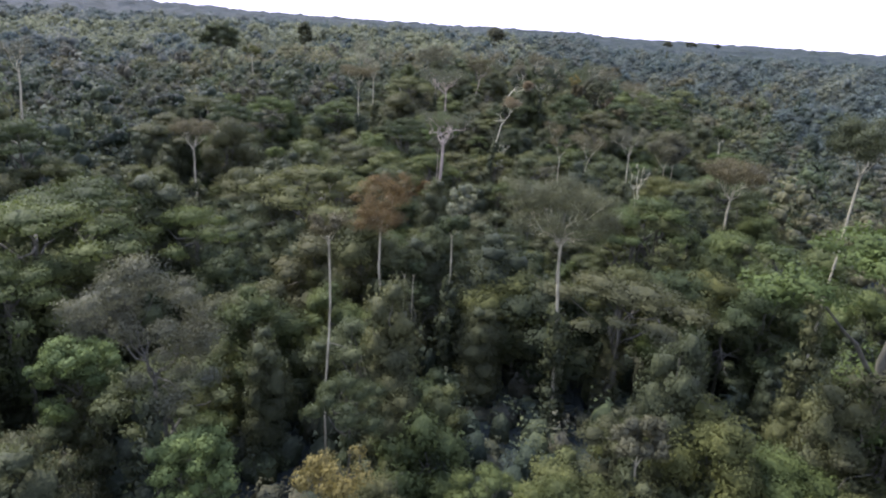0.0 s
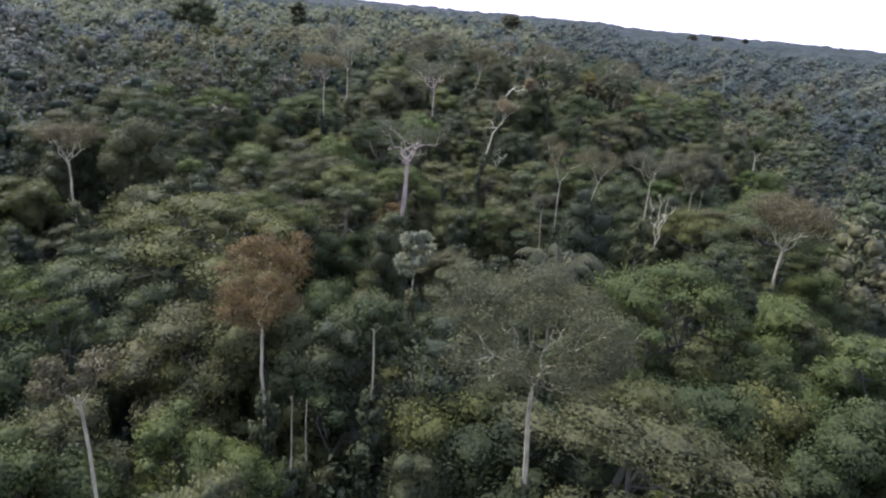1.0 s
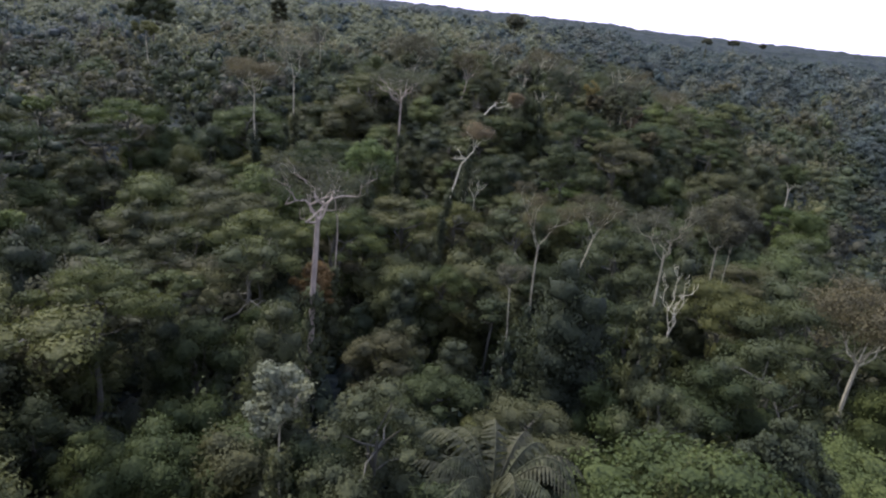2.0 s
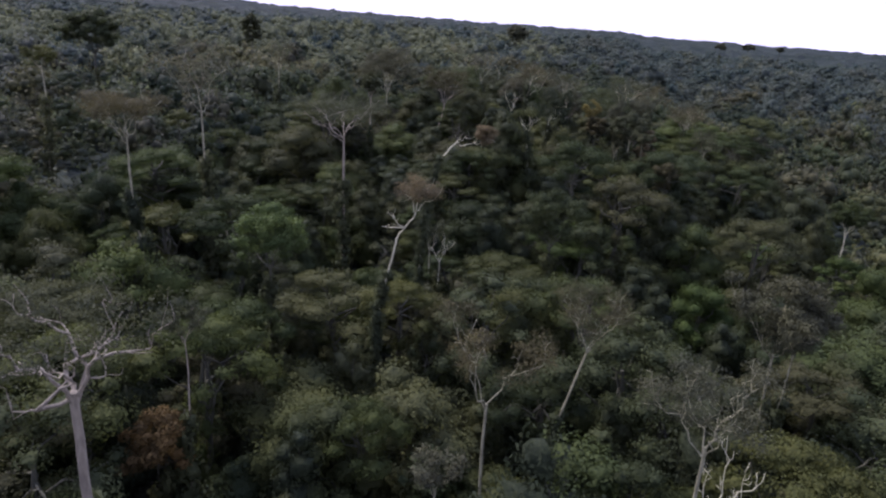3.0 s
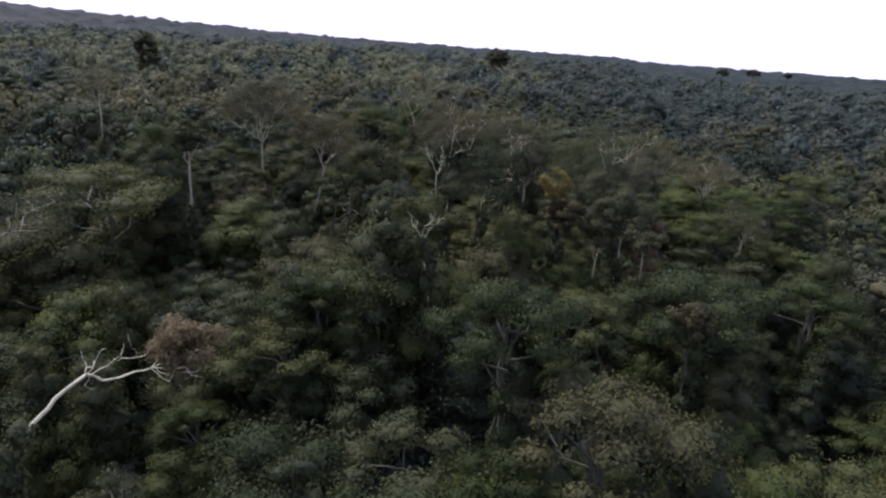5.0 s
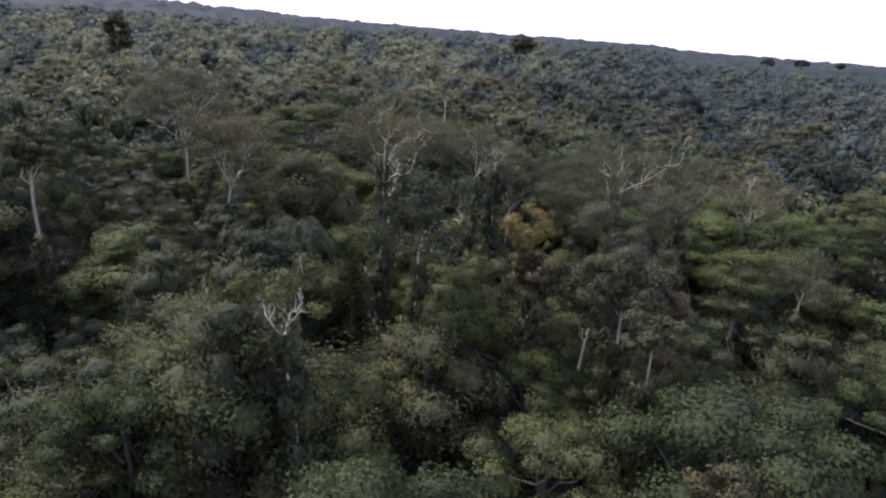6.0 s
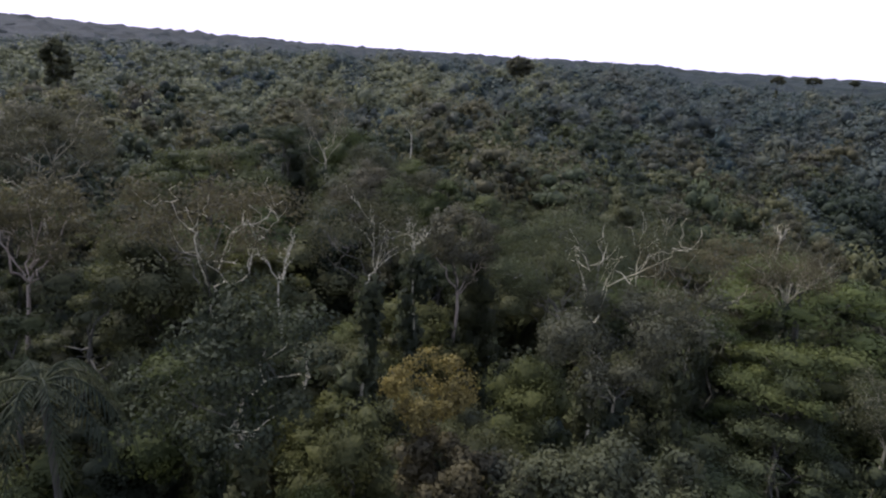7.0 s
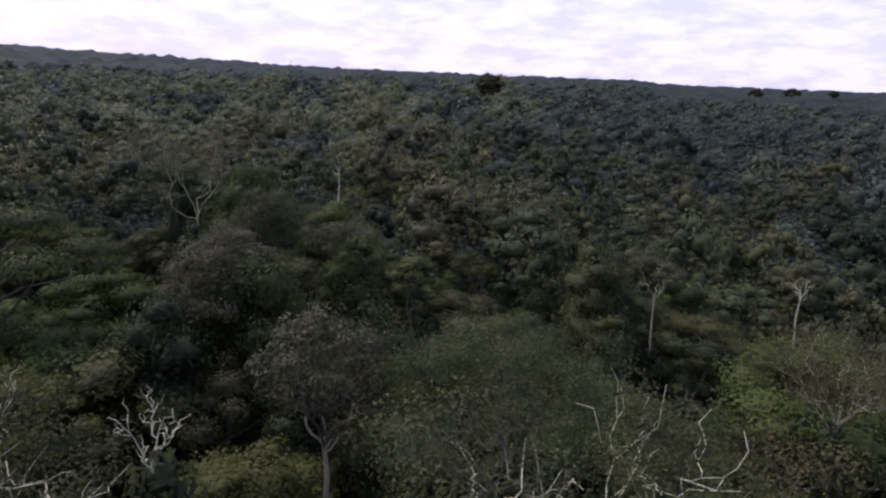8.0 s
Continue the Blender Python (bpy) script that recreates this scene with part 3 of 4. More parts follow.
    tagged(ob, "closed canopy of countless green rainforest trees", "forest", kind="stuff")
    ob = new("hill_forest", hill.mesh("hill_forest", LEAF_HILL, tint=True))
    tagged(ob, "closed forest on the slopes ahead, haze put into its blue-green leaf colour", "forest", kind="stuff")


def build_far_canopy():
    """Low saplings under the trees, and past them the canopy, all round, out to the horizon."""
    s = Soup()
    radii = list(range(1, 215, 8)) + [215]
    while radii[-1] < 4550:
        radii.append(radii[-1] * 1.021 + 0.5)
    na = 440
    v, tint = [], []
    for r in radii:
        for i in range(na):
            a = 2 * math.pi * i / na + rng.uniform(-0.4, 0.4) * 2 * math.pi / na
            x, y = r * math.sin(a), 150 + r * math.cos(a)
            bump = noise.cell(Vector((x / 13, y / 13, 0))) * 3.0 + noise.noise(Vector((x / 60, y / 60, 2))) * 3.5 + rng.uniform(-4.4, 4.4)
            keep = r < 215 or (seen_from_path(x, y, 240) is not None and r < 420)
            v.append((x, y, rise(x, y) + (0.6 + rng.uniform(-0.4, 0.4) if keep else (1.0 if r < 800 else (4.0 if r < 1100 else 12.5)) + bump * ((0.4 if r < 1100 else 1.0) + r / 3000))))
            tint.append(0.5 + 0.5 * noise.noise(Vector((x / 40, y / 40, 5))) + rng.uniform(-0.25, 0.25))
    f = [(k * na + i, k * na + (i + 1) % na, (k + 1) * na + (i + 1) % na, (k + 1) * na + i) for k in range(len(radii) - 1) for i in range(na)]
    s.add(v, np.array(f)[:, ::-1])
    s.tint = [np.clip(tint, 0, 1)]
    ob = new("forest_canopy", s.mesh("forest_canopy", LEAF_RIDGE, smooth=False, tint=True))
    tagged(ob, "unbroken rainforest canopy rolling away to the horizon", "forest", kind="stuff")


build_undergrowth()
build_massed_forest()
build_far_canopy()

# ---------------------------------------------------------------- tall trees, palms and bare trees, each at its place
SLIM = "slim white-trunked tree standing clear of the canopy"

# over the valley at the start
emergent("great broad-crowned tree with a stout pale trunk", -0.4, 71.7, 31.2, 38.4, 14.5, 0.27, LEAF_SAGE, "dense", BARK_PALE, (-1.2, 0.5), 8, seed=1, free=7.5, spread=(0.2, 0.8), clear=9.5, thick=2.4, size=0.165)
HEROES.extend([(-0.5, 63.0, 5.0), (-0.5, 57.0, 4.0)])
emergent("orange-brown leaved tree on a tall straight trunk", -24.2, 77.7, 28.4, 35.4, 9.0, 0.2, LEAF_RUST, "airy", BARK_PALE, (0, 0), 7, 0.22, seed=2, free=5, clear=9, spread=(-0.1, 0.85), thick=1.4)
emergent("tall thin pale trunk with a small brown crown", -22.9, 56.5, 33.7, 36.3, 3.7, 0.15, LEAF_BROWN, "sparse", BARK_PALE, (0, 0), 4, seed=3, free=4, clear=25)
HEROES.extend([(-22.2, 50.5, 4.0), (-21.0, 44.0, 3.5)])
emergent(SLIM, -15.0, 80.6, 27.5, 30.2, 4.4, 0.12, LEAF, "airy", BARK_PALE, (-0.8, 0.4), 3, seed=4)
emergent(SLIM, -19.6, 74.2, 23.6, 27.0, 3.5, 0.09, LEAF, "airy", BARK_PALE, (0.5, 0), 3, seed=5)
emergent(SLIM, -18.6, 74.9, 23.1, 26.2, 3.2, 0.08, LEAF, "airy", BARK_PALE, (0.9, 0), 3, seed=6)
emergent(SLIM, -38.5, 95.6, 28.6, 31.0, 3.5, 0.12, LEAF, "airy", BARK_PALE, (0, 0), 3, seed=7)
emergent(SLIM, -5.5, 136.8, 24.0, 27.1, 3.5, 0.11, LEAF_GREY, "sparse", BARK_PALE, (-1.4, 0), 3, seed=11)
emergent("dead white tree with several upright bare stems", 14.2, 143.5, 19.5, 29.0, 5.5, 0.15, LEAF_GREY, "bare", BARK_WHITE, (-0.6, 0), 4, seed=13, name="dead_tree", free=5, spread=(0.7, 0.98), clear=1)
emergent(SLIM, 25.0, 172.3, 22.5, 29.0, 7.0, 0.13, LEAF_GREY, "airy", BARK_PALE, (-0.8, 0), 4, seed=15, clear=6)
emergent("slim white trunk under a neat rounded crown", 48.4, 236.7, 20.5, 27.0, 7.1, 0.2, LEAF, "airy", BARK_WHITE, (-1.0, 0), 5, seed=16, free=5, clear=6)
emergent("small tree with silvery pale leaf clusters", -18.0, 104.0, 23.5, 29.3, 4.8, 0.12, LEAF_PALE, "sparse", BARK_PALE, (0.3, 0), 7, 0.7, seed=17, spread=(0.0, 0.85), clear=3, free=5.0, thick=0.45)
emergent("spreading tree with a domed brown half-bare crown", -70.1, 106.5, 29.6, 34.9, 9.7, 0.23, LEAF_BROWN, "umbrella", BARK_PALE, (0, 0), 6, seed=18, spread=(0.6, 0.9))
emergent("spreading umbrella-crowned tree with brown thin foliage", 31.5, 134.0, 24.8, 31.8, 14.0, 0.3, LEAF_BROWN, "airy", BARK_PALE, (0, 0), 7, seed=19, free=6, spread=(0.6, 0.9))
emergent(SLIM, -60.3, 120.3, 26.4, 28.3, 3.5, 0.13, LEAF, "airy", BARK_PALE, (0, 0), 3, seed=21)
emergent(SLIM, -113.8, 211.2, 39.9, 44.3, 7.1, 0.23, LEAF, "airy", BARK_PALE, (0, 0), 3, seed=22)
emergent(SLIM, -88.0, 151.8, 31.4, 34.5, 5.3, 0.19, LEAF, "airy", BARK_PALE, (0, 0), 3, seed=23)
emergent("tall tree with a long leaning pale trunk and dark crown", 29.7, 74.2, 41.8, 47.1, 9.7, 0.18, LEAF_DARK, "airy", BARK_PALE, (1.4, 0.6), 4, seed=24, free=4, clear=14, bole=0.02)
emergent("white-trunked tree with bare forked limbs", -106.3, 106.4, 41.5, 47.7, 8.8, 0.28, LEAF_GREY, "sparse", BARK_PALE, (0, 0), 3, seed=25, clear=12)
emergent("grey-green tree with a tall domed crown", -30.7, 39.1, 26.5, 36.3, 11.9, 0.27, LEAF_GREY, "dense", BARK, (0, 0), 6, seed=26, free=5, spread=(0.0, 0.8), clear=1.5, thick=2.4, size=0.2)
emergent("yellow-green leafed tree in the lower canopy", -11.7, 29.3, 26.1, 30.1, 4.9, 0.16, LEAF_YELLOW, "sparse", BARK, (0, 0), 4, seed=27, spread=(0.1, 0.8), clear=1.5)
emergent("fresh green leafy tree in the lower canopy", -23.6, 32.9, 20.8, 26.5, 6.2, 0.18, LEAF_BRIGHT, "dense", BARK, (0, 0), 5, seed=28, spread=(0.0, 0.8), clear=1.5, thick=1.7, size=0.26)
emergent("half-bare tree with white snag branches", 8.4, 49.1, 19.1, 23.5, 5.3, 0.16, LEAF_OLIVE, "airy", BARK_PALE, (0, 0), 4, seed=29, clear=1.5)
emergent("dark vine-hung tree rising above its neighbours", 17.7, 108.4, 22.3, 30.7, 6.2, 0.27, LEAF_DARK, "dense", BARK, (0, 0), 5, seed=30, spread=(-0.4, 0.8), clear=1.5)
palm("large green palm with arching feathery fronds", -0.4, 96.5, 28.0, 4.6, upright=1.7, seed=1, fronds=14, leaf=LEAF_OLIVE, fall=-0.5)

# along the middle of the flight
emergent("great pale tree with thick crooked limbs and flat crown", -27.0, 129.0, 31.3, 37.6, 13.5, 0.46, LEAF_OLIVE, "umbrella", BARK_TAN, (1.6, 0), 5, seed=31, free=7, spread=(0.6, 0.9), clear=9, thick=1.0, size=0.26, wild=0.2)
shaped_tree("forked_tree", "white forked tree with one bare arm and a brown airy crown", [(-22.6, 169.4), (-22.3, 169.4, 18.0), (-21.7, 169.4, 22.4), (-20.5, 169.3, 28.2), (-20.1, 169.4, 30.2), (-18.8, 169.5, 32.1),
            (-18.2, 169.6, 33.0), (-17.9, 169.6, 35.0)], 0.12, [(0.66, -22.0, 169.0, 31.3, 0.09), (0.66, -21.5, 169.2, 33.0, 0.06), (0.92, -15.8, 169.9, 35.6, 0.07), (0.9, -19.8, 169.8, 36.0, 0.06)],
            [((-18.2, 169.7, 36.0), 7.4, 4.6)], LEAF_TAN, BARK_WHITE, 25.0, 4343, 0.15, 190)
HEROES.extend([(-18.5, 163.0, 4.0)])
emergent("bent pale tree with a thin brown crown", 3.4, 160.9, 24.8, 31.0, 9.9, 0.19, LEAF_BROWN, "sparse", BARK_PALE, (3.6, 0.5), 4, seed=33, bole=0.06, free=5, bend=1.6, clear=8, thick=1.7, size=0.26)
emergent("forked pale tree with a half-bare brown crown", -3.3, 141.9, 28.3, 35.6, 9.4, 0.16, LEAF_BROWN, "sparse", BARK_PALE, (-0.6, 0), 3, seed=34, free=5, clear=9, thick=1.7, size=0.26)
emergent("pale tree with a flat-topped green crown", 22.8, 171.5, 23.0, 31.5, 11.0, 0.2, LEAF_OLIVE, "dense", BARK_PALE, (-0.8, 0), 5, seed=35, free=4.5, spread=(0.3, 0.8), clear=7)
emergent("grey-barked tree with a rounded olive crown", 11.0, 138.3, 30.9, 37.2, 8.8, 0.17, LEAF_GREY, "sparse", BARK_PALE, (-0.6, 0), 4, seed=36, free=4.5, thick=1.7, size=0.26)
emergent(SLIM, -31.6, 145.4, 25.8, 30.0, 4.8, 0.1, LEAF_OLIVE, "sparse", BARK_TAN, (0, 0), 4, seed=37)
emergent("tall white-trunked tree with bare branchy crown", -64.0, 194.6, 37.8, 49.2, 14.6, 0.22, LEAF_GREY, "sparse", BARK_PALE, (0.4, 0), 4, seed=39, free=5)
emergent("flat brown crown of a half-bare spreading tree", -61.7, 174.7, 36.8, 42.0, 12.5, 0.20, LEAF_BROWN, "umbrella", BARK_PALE, (0, 0), 7, seed=40, spread=(0.6, 0.9))
emergent("forked tan tree beneath a broad olive umbrella crown", -43.0, 205.0, 34.1, 40.4, 19.8, 0.30, LEAF_OLIVE, "umbrella", BARK_TAN, (0.4, 0), 6, seed=41, free=6, spread=(0.6, 0.9))
shaped_tree("bent_tree", "white crooked bole leaning over into a lacy clump of brown leaves", [(-24.0, 191.0), (-23.6, 191.4, 24.0), (-22.5, 192.3, 33.0), (-21.2, 193.7, 35.9), (-20.2, 195.1, 37.3),
            (-19.7, 196.1, 36.7), (-18.1, 197.3, 37.1)], 0.11, [(0.66, -19.9, 195.6, 38.0, 0.04), (0.72, -17.8, 197.2, 38.2, 0.03)], [((-16.5, 197.9, 38.4), 4.6, 3.9)], LEAF_TAN, BARK_WHITE, 35.2, 4242, 0.14, 400)
emergent("fresh green round-crowned tree", -35.6, 167.0, 24.8, 33.1, 9.4, 0.22, LEAF_BRIGHT, "dense", BARK, (0, 0), 6, seed=43, spread=(0.0, 0.8), clear=1.5)
emergent("column-like tree with yellow-brown foliage", 9.7, 258.8, 24.6, 34.5, 5.2, 0.17, LEAF_TAN, "airy", BARK_PALE, (-0.8, 0), 5, seed=44, spread=(0.1, 0.8))
emergent(SLIM, 3.0, 259.9, 27.2, 35.0, 7.8, 0.18, LEAF_OLIVE, "airy", BARK_PALE, (0, 0), 4, seed=45)
emergent("broken tan trunk hung with dark vines", -57.9, 254.6, 35.2, 41.4, 6.2, 0.26, LEAF_DARK, "dense", BARK_TAN, (0, 0), 4, seed=46)
emergent("white fork of bare branches in a green crown", -23.6, 247.6, 33.0, 36.5, 7.0, 0.18, LEAF_DARK, "airy", BARK_PALE, (1.0, 0), 4, seed=47)
emergent("bare white branches over green bushes", -25.5, 202.8, 16.9, 24.2, 7.3, 0.17, LEAF_OLIVE, "sparse", BARK_PALE, (0, 0), 4, seed=48)
emergent("dusky olive tree with a broad rounded crown", -4.7, 199.6, 21.5, 30.9, 10.4, 0.24, LEAF_DUSK, "dense", BARK, (0, 0), 6, seed=49, spread=(0.1, 0.8), clear=1.5, thick=1.7, size=0.26)
emergent("forked pale tree on the far slope", -99.4, 282.4, 38.9, 46.2, 10.4, 0.20, LEAF_OLIVE, "sparse", BARK_PALE, (0, 0), 4, seed=50)
emergent("large olive-crowned tree on the far slope", -67.0, 290.5, 33.1, 45.6, 20.8, 0.34, LEAF_OLIVE, "dense", BARK_PALE, (0, 0), 7, seed=51, free=7, spread=(0.2, 0.8))
palm("slim palm with a few drooping fronds", 2.2, 226.3, 26.4, 3.0, 0.12, 0.5, seed=2, fronds=9)
palm("large dark palm with long drooping fronds", -25.3, 255.6, 34.7, 4.6, 0.2, 0.7, seed=3, fronds=12, leaf=LEAF_DARK, free=2.0, fall=0.75)

# the tall half-bare grove on the ridge and beyond
GROVE = "tall half-bare grey tree with white crooked branches"
emergent(GROVE, -20.0, 263.7, 38.9, 46.3, 12.0, 0.18, LEAF_BROWN, "sparse", BARK_WHITE, (0, 0), 6, 0.3, seed=52, free=5, spread=(0.2, 0.9), clear=-1.2, thick=1.5, wild=0.15, dark=3)
emergent(GROVE, -12.0, 270.0, 38.4, 45.8, 10.5, 0.16, LEAF_DUSK, "sparse", BARK_WHITE, (0, 0), 5, 0.24, seed=53, free=4, spread=(0.3, 0.9), clear=-1, thick=1.6, wild=0.15, dark=3)
emergent("dead white snag with stout crooked broken limbs", -11.4, 277.3, 38.7, 41.6, 4.4, 0.08, LEAF_GREY, "bare", BARK_WHITE, (0, 0), 3, seed=54, name="dead_tree", free=3, spread=(0.4, 0.95), clear=0.4, wild=0.15)
emergent("broad grey-green tree with stout white crooked limbs", 3.0, 280.4, 35.3, 43.7, 14.2, 0.23, LEAF_DUSK, "sparse", BARK_WHITE, (0, 0), 5, 0.3, seed=55, free=5, spread=(0.35, 0.95), clear=0, thick=1.6, wild=0.15, dark=2)
emergent(GROVE, 10.1, 280.9, 35.3, 42.6, 11.6, 0.17, LEAF_BROWN, "sparse", BARK_PALE, (0, 0), 4, 0.24, seed=56, free=4, spread=(0.3, 0.9), clear=0, thick=1.6, wild=0.15, dark=2)
emergent("tree with white broken branches hanging in dark foliage", -13.4, 257.6, 33.1, 41.0, 11.6, 0.16, LEAF_DARK, "airy", BARK_WHITE, (0, 0), 4, seed=57, spread=(0.1, 0.9), clear=0, wild=0.15, dark=2)
emergent("rounded brown and grey tree of the ridge grove", 5.3, 273.8, 31.6, 40.0, 11.6, 0.16, LEAF_GREY, "airy", BARK_PALE, (0, 0), 4, 0.24, seed=58, spread=(0.1, 0.85), clear=0, thick=2.2, dark=3, wild=0.2)
emergent("bright yellow-leaved tree in the ridge grove", -3.7, 260.2, 34.7, 39.6, 5.0, 0.15, LEAF_YELLOW, "sparse", BARK, (0, 0), 5, 0.3, seed=59, spread=(0.35, 0.9), clear=1.5, thick=1.2)
emergent("brown-leaved tree of the ridge grove", -2.2, 258.7, 29.5, 35.8, 5.7, 0.15, LEAF_BROWN, "airy", BARK, (0, 0), 5, 0.3, seed=77, spread=(0.2, 0.9), clear=1.5)
emergent("brown-leaved low tree beside the valley", 14.1, 241.2, 23.2, 30.0, 5.7, 0.15, LEAF_BROWN, "airy", BARK, (0, 0), 5, 0.3, seed=78, spread=(0.1, 0.9), clear=1.5)
emergent("round-crowned olive tree on a pale trunk", 5.8, 258.0, 31.1, 37.4, 8.4, 0.20, LEAF_OLIVE, "dense", BARK_PALE, (0, 0), 5, seed=60, spread=(0.2, 0.85), clear=3, thick=1.7, size=0.26)
emergent("small sage-leaved tree on a slim white stem", 8.6, 252.7, 31.1, 33.5, 4.8, 0.13, LEAF_SAGE, "sparse", BARK_PALE, (0, 0), 4, 0.5, seed=61, clear=3)
emergent("white forked limbs under a flat green crown", -15.7, 237.4, 34.3, 38.2, 8.0, 0.13, LEAF, "umbrella", BARK_WHITE, (-2.0, 0), 3, seed=62, clear=1.0)
emergent("dark-trunked tree with long rising limbs", -12.3, 293.0, 30.0, 39.5, 9.5, 0.26, LEAF_GREY, "airy", BARK_TAN, (0.6, 0), 5, seed=63, free=5, spread=(0.2, 0.8), clear=4, dark=1)
emergent("wide brown bare-branched dome of a tree", 22.6, 312.4, 28.0, 35.3, 12.6, 0.28, LEAF_BROWN, "sparse", BARK_PALE, (0, 0), 9, seed=64, free=5, spread=(0.4, 0.8), clear=1.0)
emergent("slim white trunk with a small thin crown", 26.8, 346.2, 28.0, 32.2, 5.8, 0.16, LEAF_GREY, "umbrella", BARK_WHITE, (-0.3, 0), 4, seed=65, free=4.5)
HEROES.extend([(25.8, 340.5, 4.0), (24.6, 334.0, 3.5)])
emergent("slim pale trunk under a flat grey crown", 8.7, 332.3, 30.6, 34.8, 6.8, 0.15, LEAF_GREY, "umbrella", BARK_PALE, (-0.6, 0), 4, seed=66, free=4.5)
HEROES.extend([(8.2, 326.5, 4.0), (7.6, 320.0, 3.5)])
emergent("bare grey tree with several upright forked stems", -44.7, 323.1, 36.3, 45.8, 11.0, 0.2, LEAF_GREY, "sparse", BARK_PALE, (0, 0), 4, seed=67, free=5, spread=(0.75, 0.98), clear=1.0, wild=0.16)
HEROES.extend([(-43.8, 316.5, 4.5), (-42.5, 310.0, 4.0)])
emergent("slim bare tree with a crooked stem", -46.6, 365.1, 36.3, 44.1, 6.0, 0.18, LEAF_GREY, "sparse", BARK_WHITE, (-1.0, 0), 2, seed=68, free=4.5, clear=7)
emergent("twin slim stems under an olive crown", -29.6, 331.5, 28.4, 35.8, 9.5, 0.20, LEAF_OLIVE, "airy", BARK_PALE, (0, 0), 4, seed=69, free=4)
emergent("broad rounded olive tree with fine foliage", -43.3, 336.8, 26.3, 37.8, 13.7, 0.30, LEAF_OLIVE, "dense", BARK, (0, 0), 7, seed=70, spread=(0.1, 0.8), clear=1.5, thick=1.7, size=0.26)
emergent("tall brown-tinged tree with a heaped crown", -30.8, 308.4, 28.4, 40.0, 11.6, 0.30, LEAF_GREY, "dense", BARK, (0, 0), 6, seed=71, spread=(0.0, 0.8), clear=1.5, thick=1.7, size=0.26)
emergent("dead white snag with short broken limbs", -26.7, 281.6, 32.6, 37.3, 6.3, 0.13, LEAF_GREY, "bare", BARK_WHITE, (0, 0), 3, seed=72, name="dead_tree")
emergent("leaning dark-limbed tree over a shaded gap", -42.5, 268.7, 33.7, 43.1, 12.6, 0.26, LEAF_BROWN, "airy", BARK_TAN, (4.0, 0), 5, seed=73)
# skyline tree in paler olive leaves, which stand in for distance haze
emergent("great dark tree standing up on the skyline", -96.3, 693.8, 44.0, 55.5, 20.0, 0.6, LEAF_OLIVE, "dense", BARK, (0, 0), 8, 1.3, seed=74, free=8, spread=(-0.5, 0.75), thick=2.4)
emergent("great rounded dark tree above the slope", -168.4, 284.1, 37.0, 51.0, 22.0, 0.50, LEAF_DUSK, "dense", BARK, (0, 0), 7, 0.8, seed=75, free=8, spread=(0.0, 0.8))
emergent("tall dark narrow tree on the skyline", -170.5, 383.9, 40.2, 52.0, 9.0, 0.40, LEAF_DUSK, "dense", BARK, (0, 0), 6, 0.9, seed=76, free=6, spread=(-0.2, 0.8))

# flat-topped trees on the far skyline, haze put in as paler olive leaves
emergent("flat-topped dark tree standing up on the skyline", 95.6, 873.4, 45.4, 52.2, 11.0, 0.3, LEAF_OLIVE, "airy", BARK, (0, 0), 4, 0.7, seed=90, free=4, spread=(0.1, 0.85), clear=6)
emergent("flat-topped dark tree standing up on the skyline", 123.0, 868.7, 45.6, 52.4, 14.0, 0.3, LEAF_OLIVE, "airy", BARK, (0, 0), 4, 0.7, seed=91, free=4, spread=(0.1, 0.85), clear=6)
emergent("flat-topped dark tree standing up on the skyline", 151.9, 862.4, 45.9, 52.7, 9.0, 0.3, LEAF_OLIVE, "airy", BARK, (0, 0), 4, 0.7, seed=92, free=4, spread=(0.1, 0.85), clear=6)

# lower trees and shrubs that stand out by their colour
emergent("frondy yellow-green bushy tree", -38.5, 297.4, 25.0, 31.5, 8.0, 0.16, LEAF_BRIGHT, "dense", BARK, (0, 0), 6, seed=81, spread=(-0.2, 0.8), clear=1.5, thick=1.6, size=0.3)
emergent("branchy pale-green tree with an open crown", 26.1, 285.4, 26.0, 33.0, 9.0, 0.17, LEAF_SAGE, "sparse", BARK_PALE, (0, 0), 6, 0.3, seed=82, spread=(0.1, 0.85), clear=3, thick=1.5)
emergent("orange-brown leaved shrubby tree", -33.8, 143.0, 13.5, 19.5, 6.5, 0.13, LEAF_RUST, "airy", BARK, (0, 0), 5, 0.3, seed=83, spread=(-0.2, 0.8), clear=1.5)
emergent("fresh green bushy tree in the lower canopy", -43.6, 44.9, 19.0, 25.0, 8.0, 0.17, LEAF_BRIGHT, "dense", BARK, (0, 0), 6, seed=84, spread=(-0.2, 0.8), clear=1.5, thick=1.6, size=0.28)
emergent("broad green domed tree above the grove", -1.5, 294.0, 29.0, 39.6, 18.5, 0.28, LEAF_DUSK, "dense", BARK, (0, 0), 9, seed=85, free=8, spread=(-0.1, 0.8), clear=1.5, thick=2.2, size=0.165)
emergent("dark column of a tree wrapped in vines", 21.2, 111.9, 19.0, 27.0, 6.0, 0.24, LEAF_DARK, "dense", BARK, (0, 0), 5, seed=86, spread=(-0.6, 0.8), clear=0.5, thick=1.5, size=0.3)
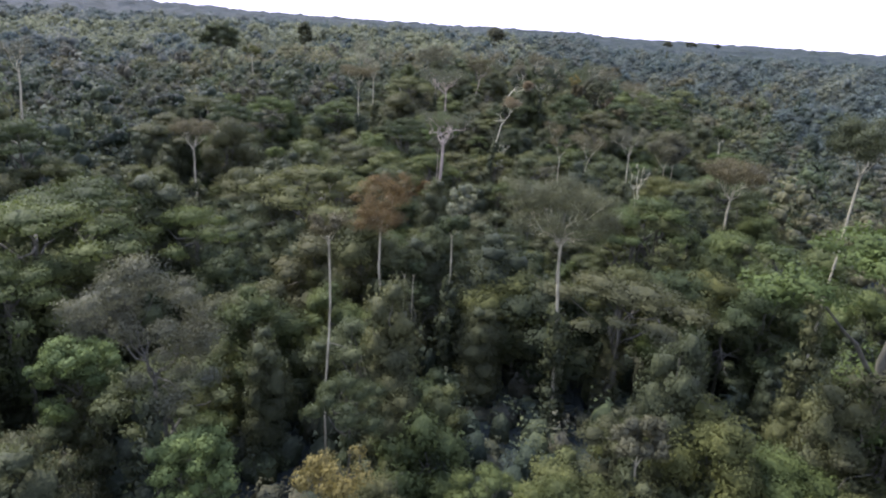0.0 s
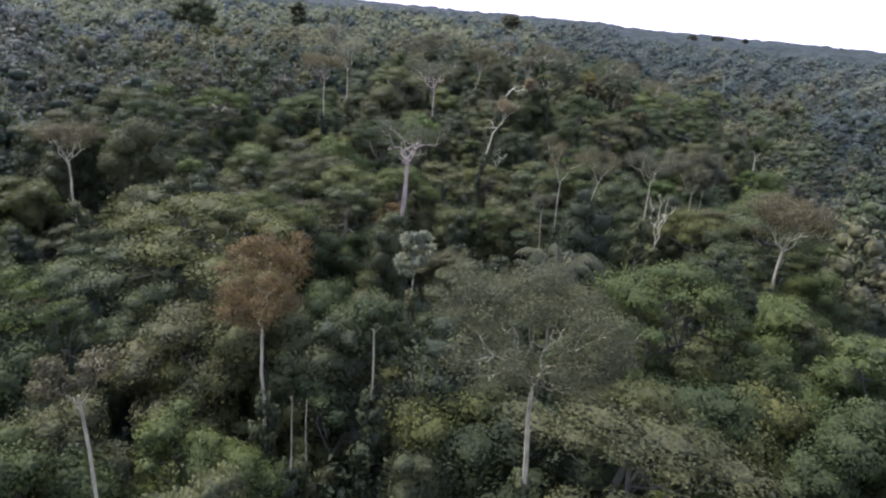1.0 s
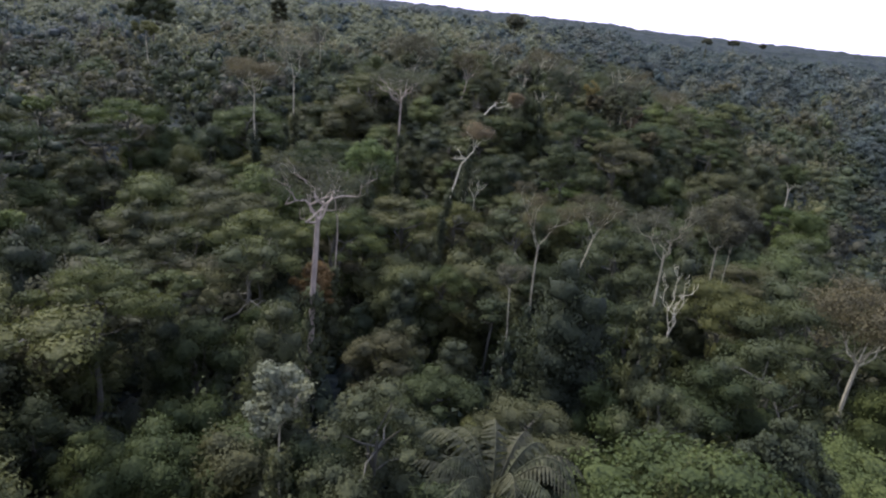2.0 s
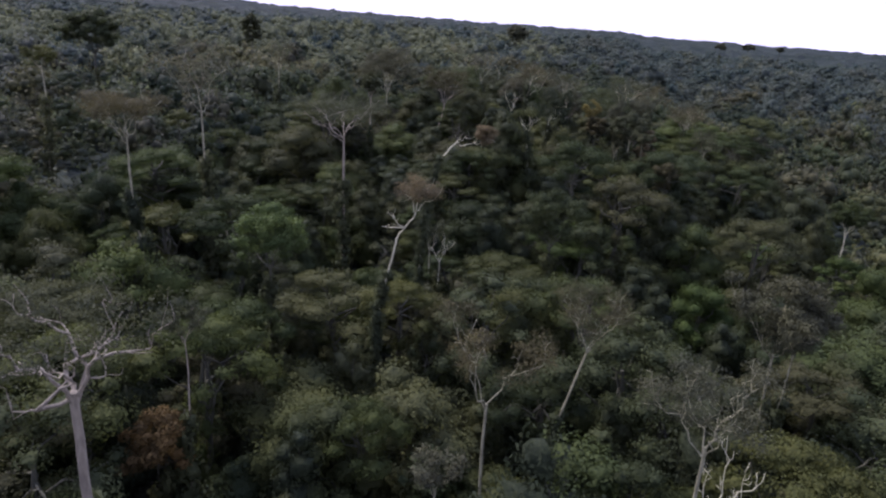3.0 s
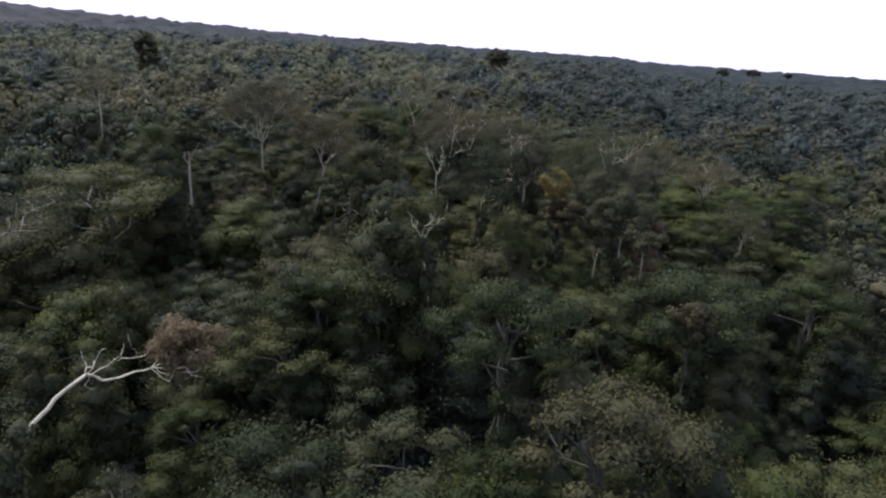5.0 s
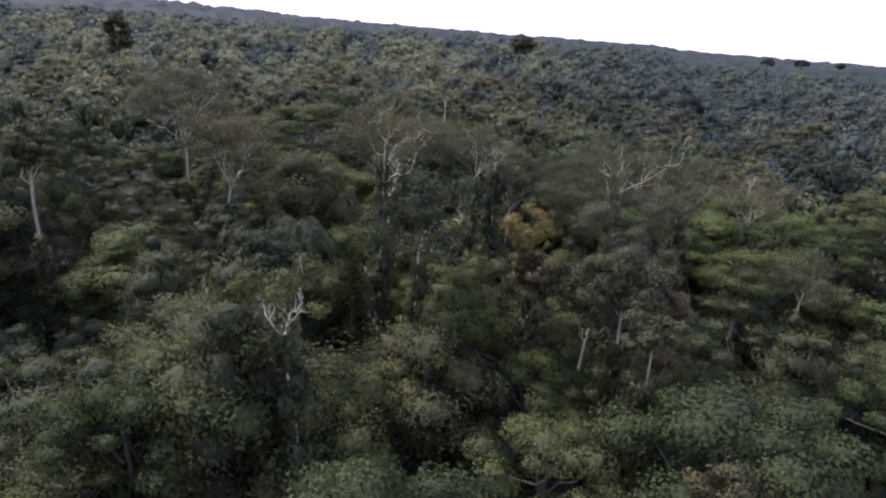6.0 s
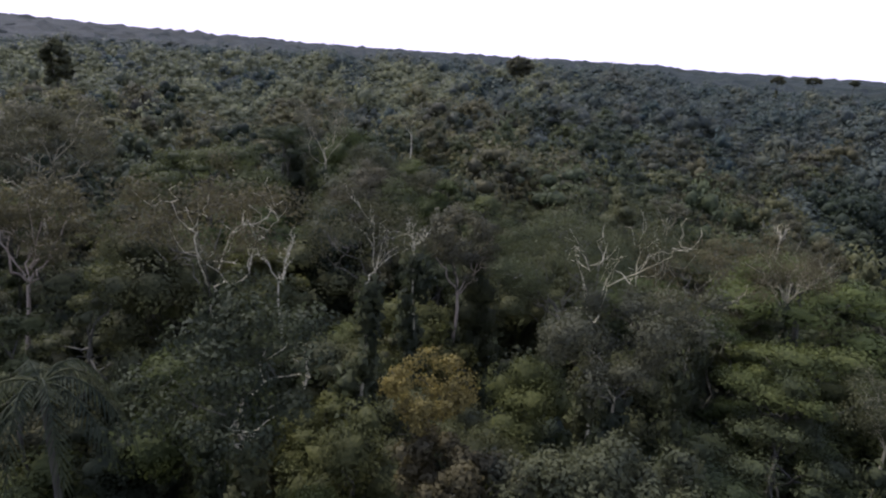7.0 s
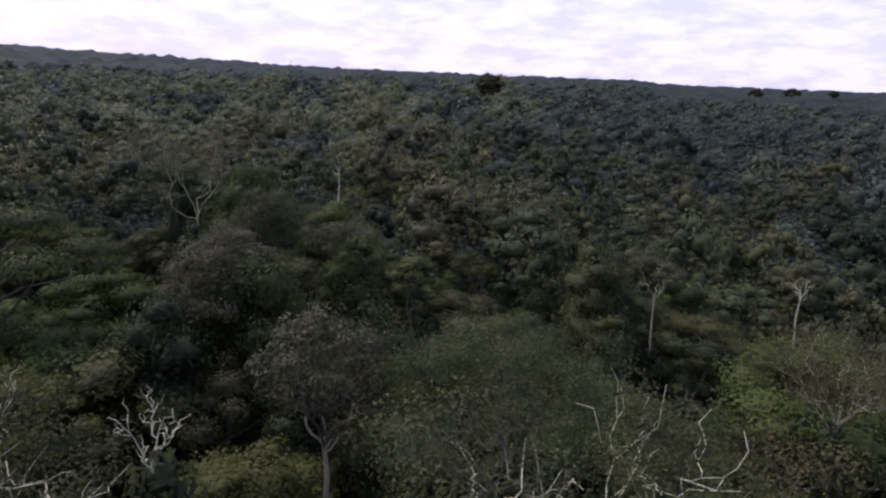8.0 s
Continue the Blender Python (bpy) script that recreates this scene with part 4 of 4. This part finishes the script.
emergent("glossy green domed tree in the lower canopy", -18.8, 90.4, 18.0, 25.5, 9.5, 0.2, LEAF_DUSK, "dense", BARK, (0, 0), 6, seed=87, spread=(0.0, 0.8), clear=1.5, thick=1.6, size=0.28)
emergent("white snag branches over green bushes", -22.8, 199.7, 16.0, 21.0, 5.5, 0.13, LEAF_OLIVE, "bare", BARK_WHITE, (0, 0), 3, seed=88, name="dead_tree", clear=2)


# ---------------------------------------------------------------- forest trees, one by one
def plant_forest():
    global rng
    rng = np.random.default_rng(31)
    makers = [round_tree, bushy_tree, vine_tree, layered_tree, slender_tree, feathery_tree]
    kinds = [[k() for _ in range(5)] for k in makers]
    share = np.array([0.26, 0.21, 0.23, 0.12, 0.04, 0.14])
    count = [0] * 6
    used = set()
    for gx in np.arange(NEAR[0], NEAR[1], 6.4):
        for gy in np.arange(NEAR[2], NEAR[3], 6.4):
            x, y = gx + rng.uniform(-2.9, 2.9), gy + rng.uniform(-2.9, 2.9)
            d = seen_from_path(x, y, 400)
            if d is None and rng.uniform() < 0.55:
                d = 200.0
            if d is None or any((x - hx) ** 2 + (y - hy) ** 2 < hr * hr for hx, hy, hr in HEROES):
                continue
            k = int(rng.choice(6, p=share))
            if count[k] >= 298:
                k = int(np.argmin(count))
            count[k] += 1
            j = int(rng.integers(5))
            sc = rng.uniform(0.66, 1.32) * vigour(x, y)
            if ((x + 8) / 24) ** 2 + ((y - 266) / 24) ** 2 < 1:
                sc = min(sc, (33.0 - rise(x, y)) / (16.2, 10.5, 17.5, 20, 17.5, 16.5)[k])
            wide = rng.uniform(0.85, 1.5) / max(0.85, vigour(x, y)) ** 0.6
            if y < 52 and x > -20:
                sc, wide = min(sc, 0.9), min(wide, 1.1)
            m = Matrix.LocRotScale((x, y, rise(x, y) - 0.2), Euler((rng.uniform(-.07, .07), rng.uniform(-.07, .07), rng.uniform(0, 6.28))),
                                   (sc * wide, sc * wide * rng.uniform(.85, 1.15), sc))
            src = kinds[k][j]
            if (k, j) not in used:
                used.add((k, j))
                src.matrix_basis = m
            else:
                size = src.scale.copy()
                src.scale = (1, 1, 1)
                copy_thing(src, m)
                src.scale = size


plant_forest()
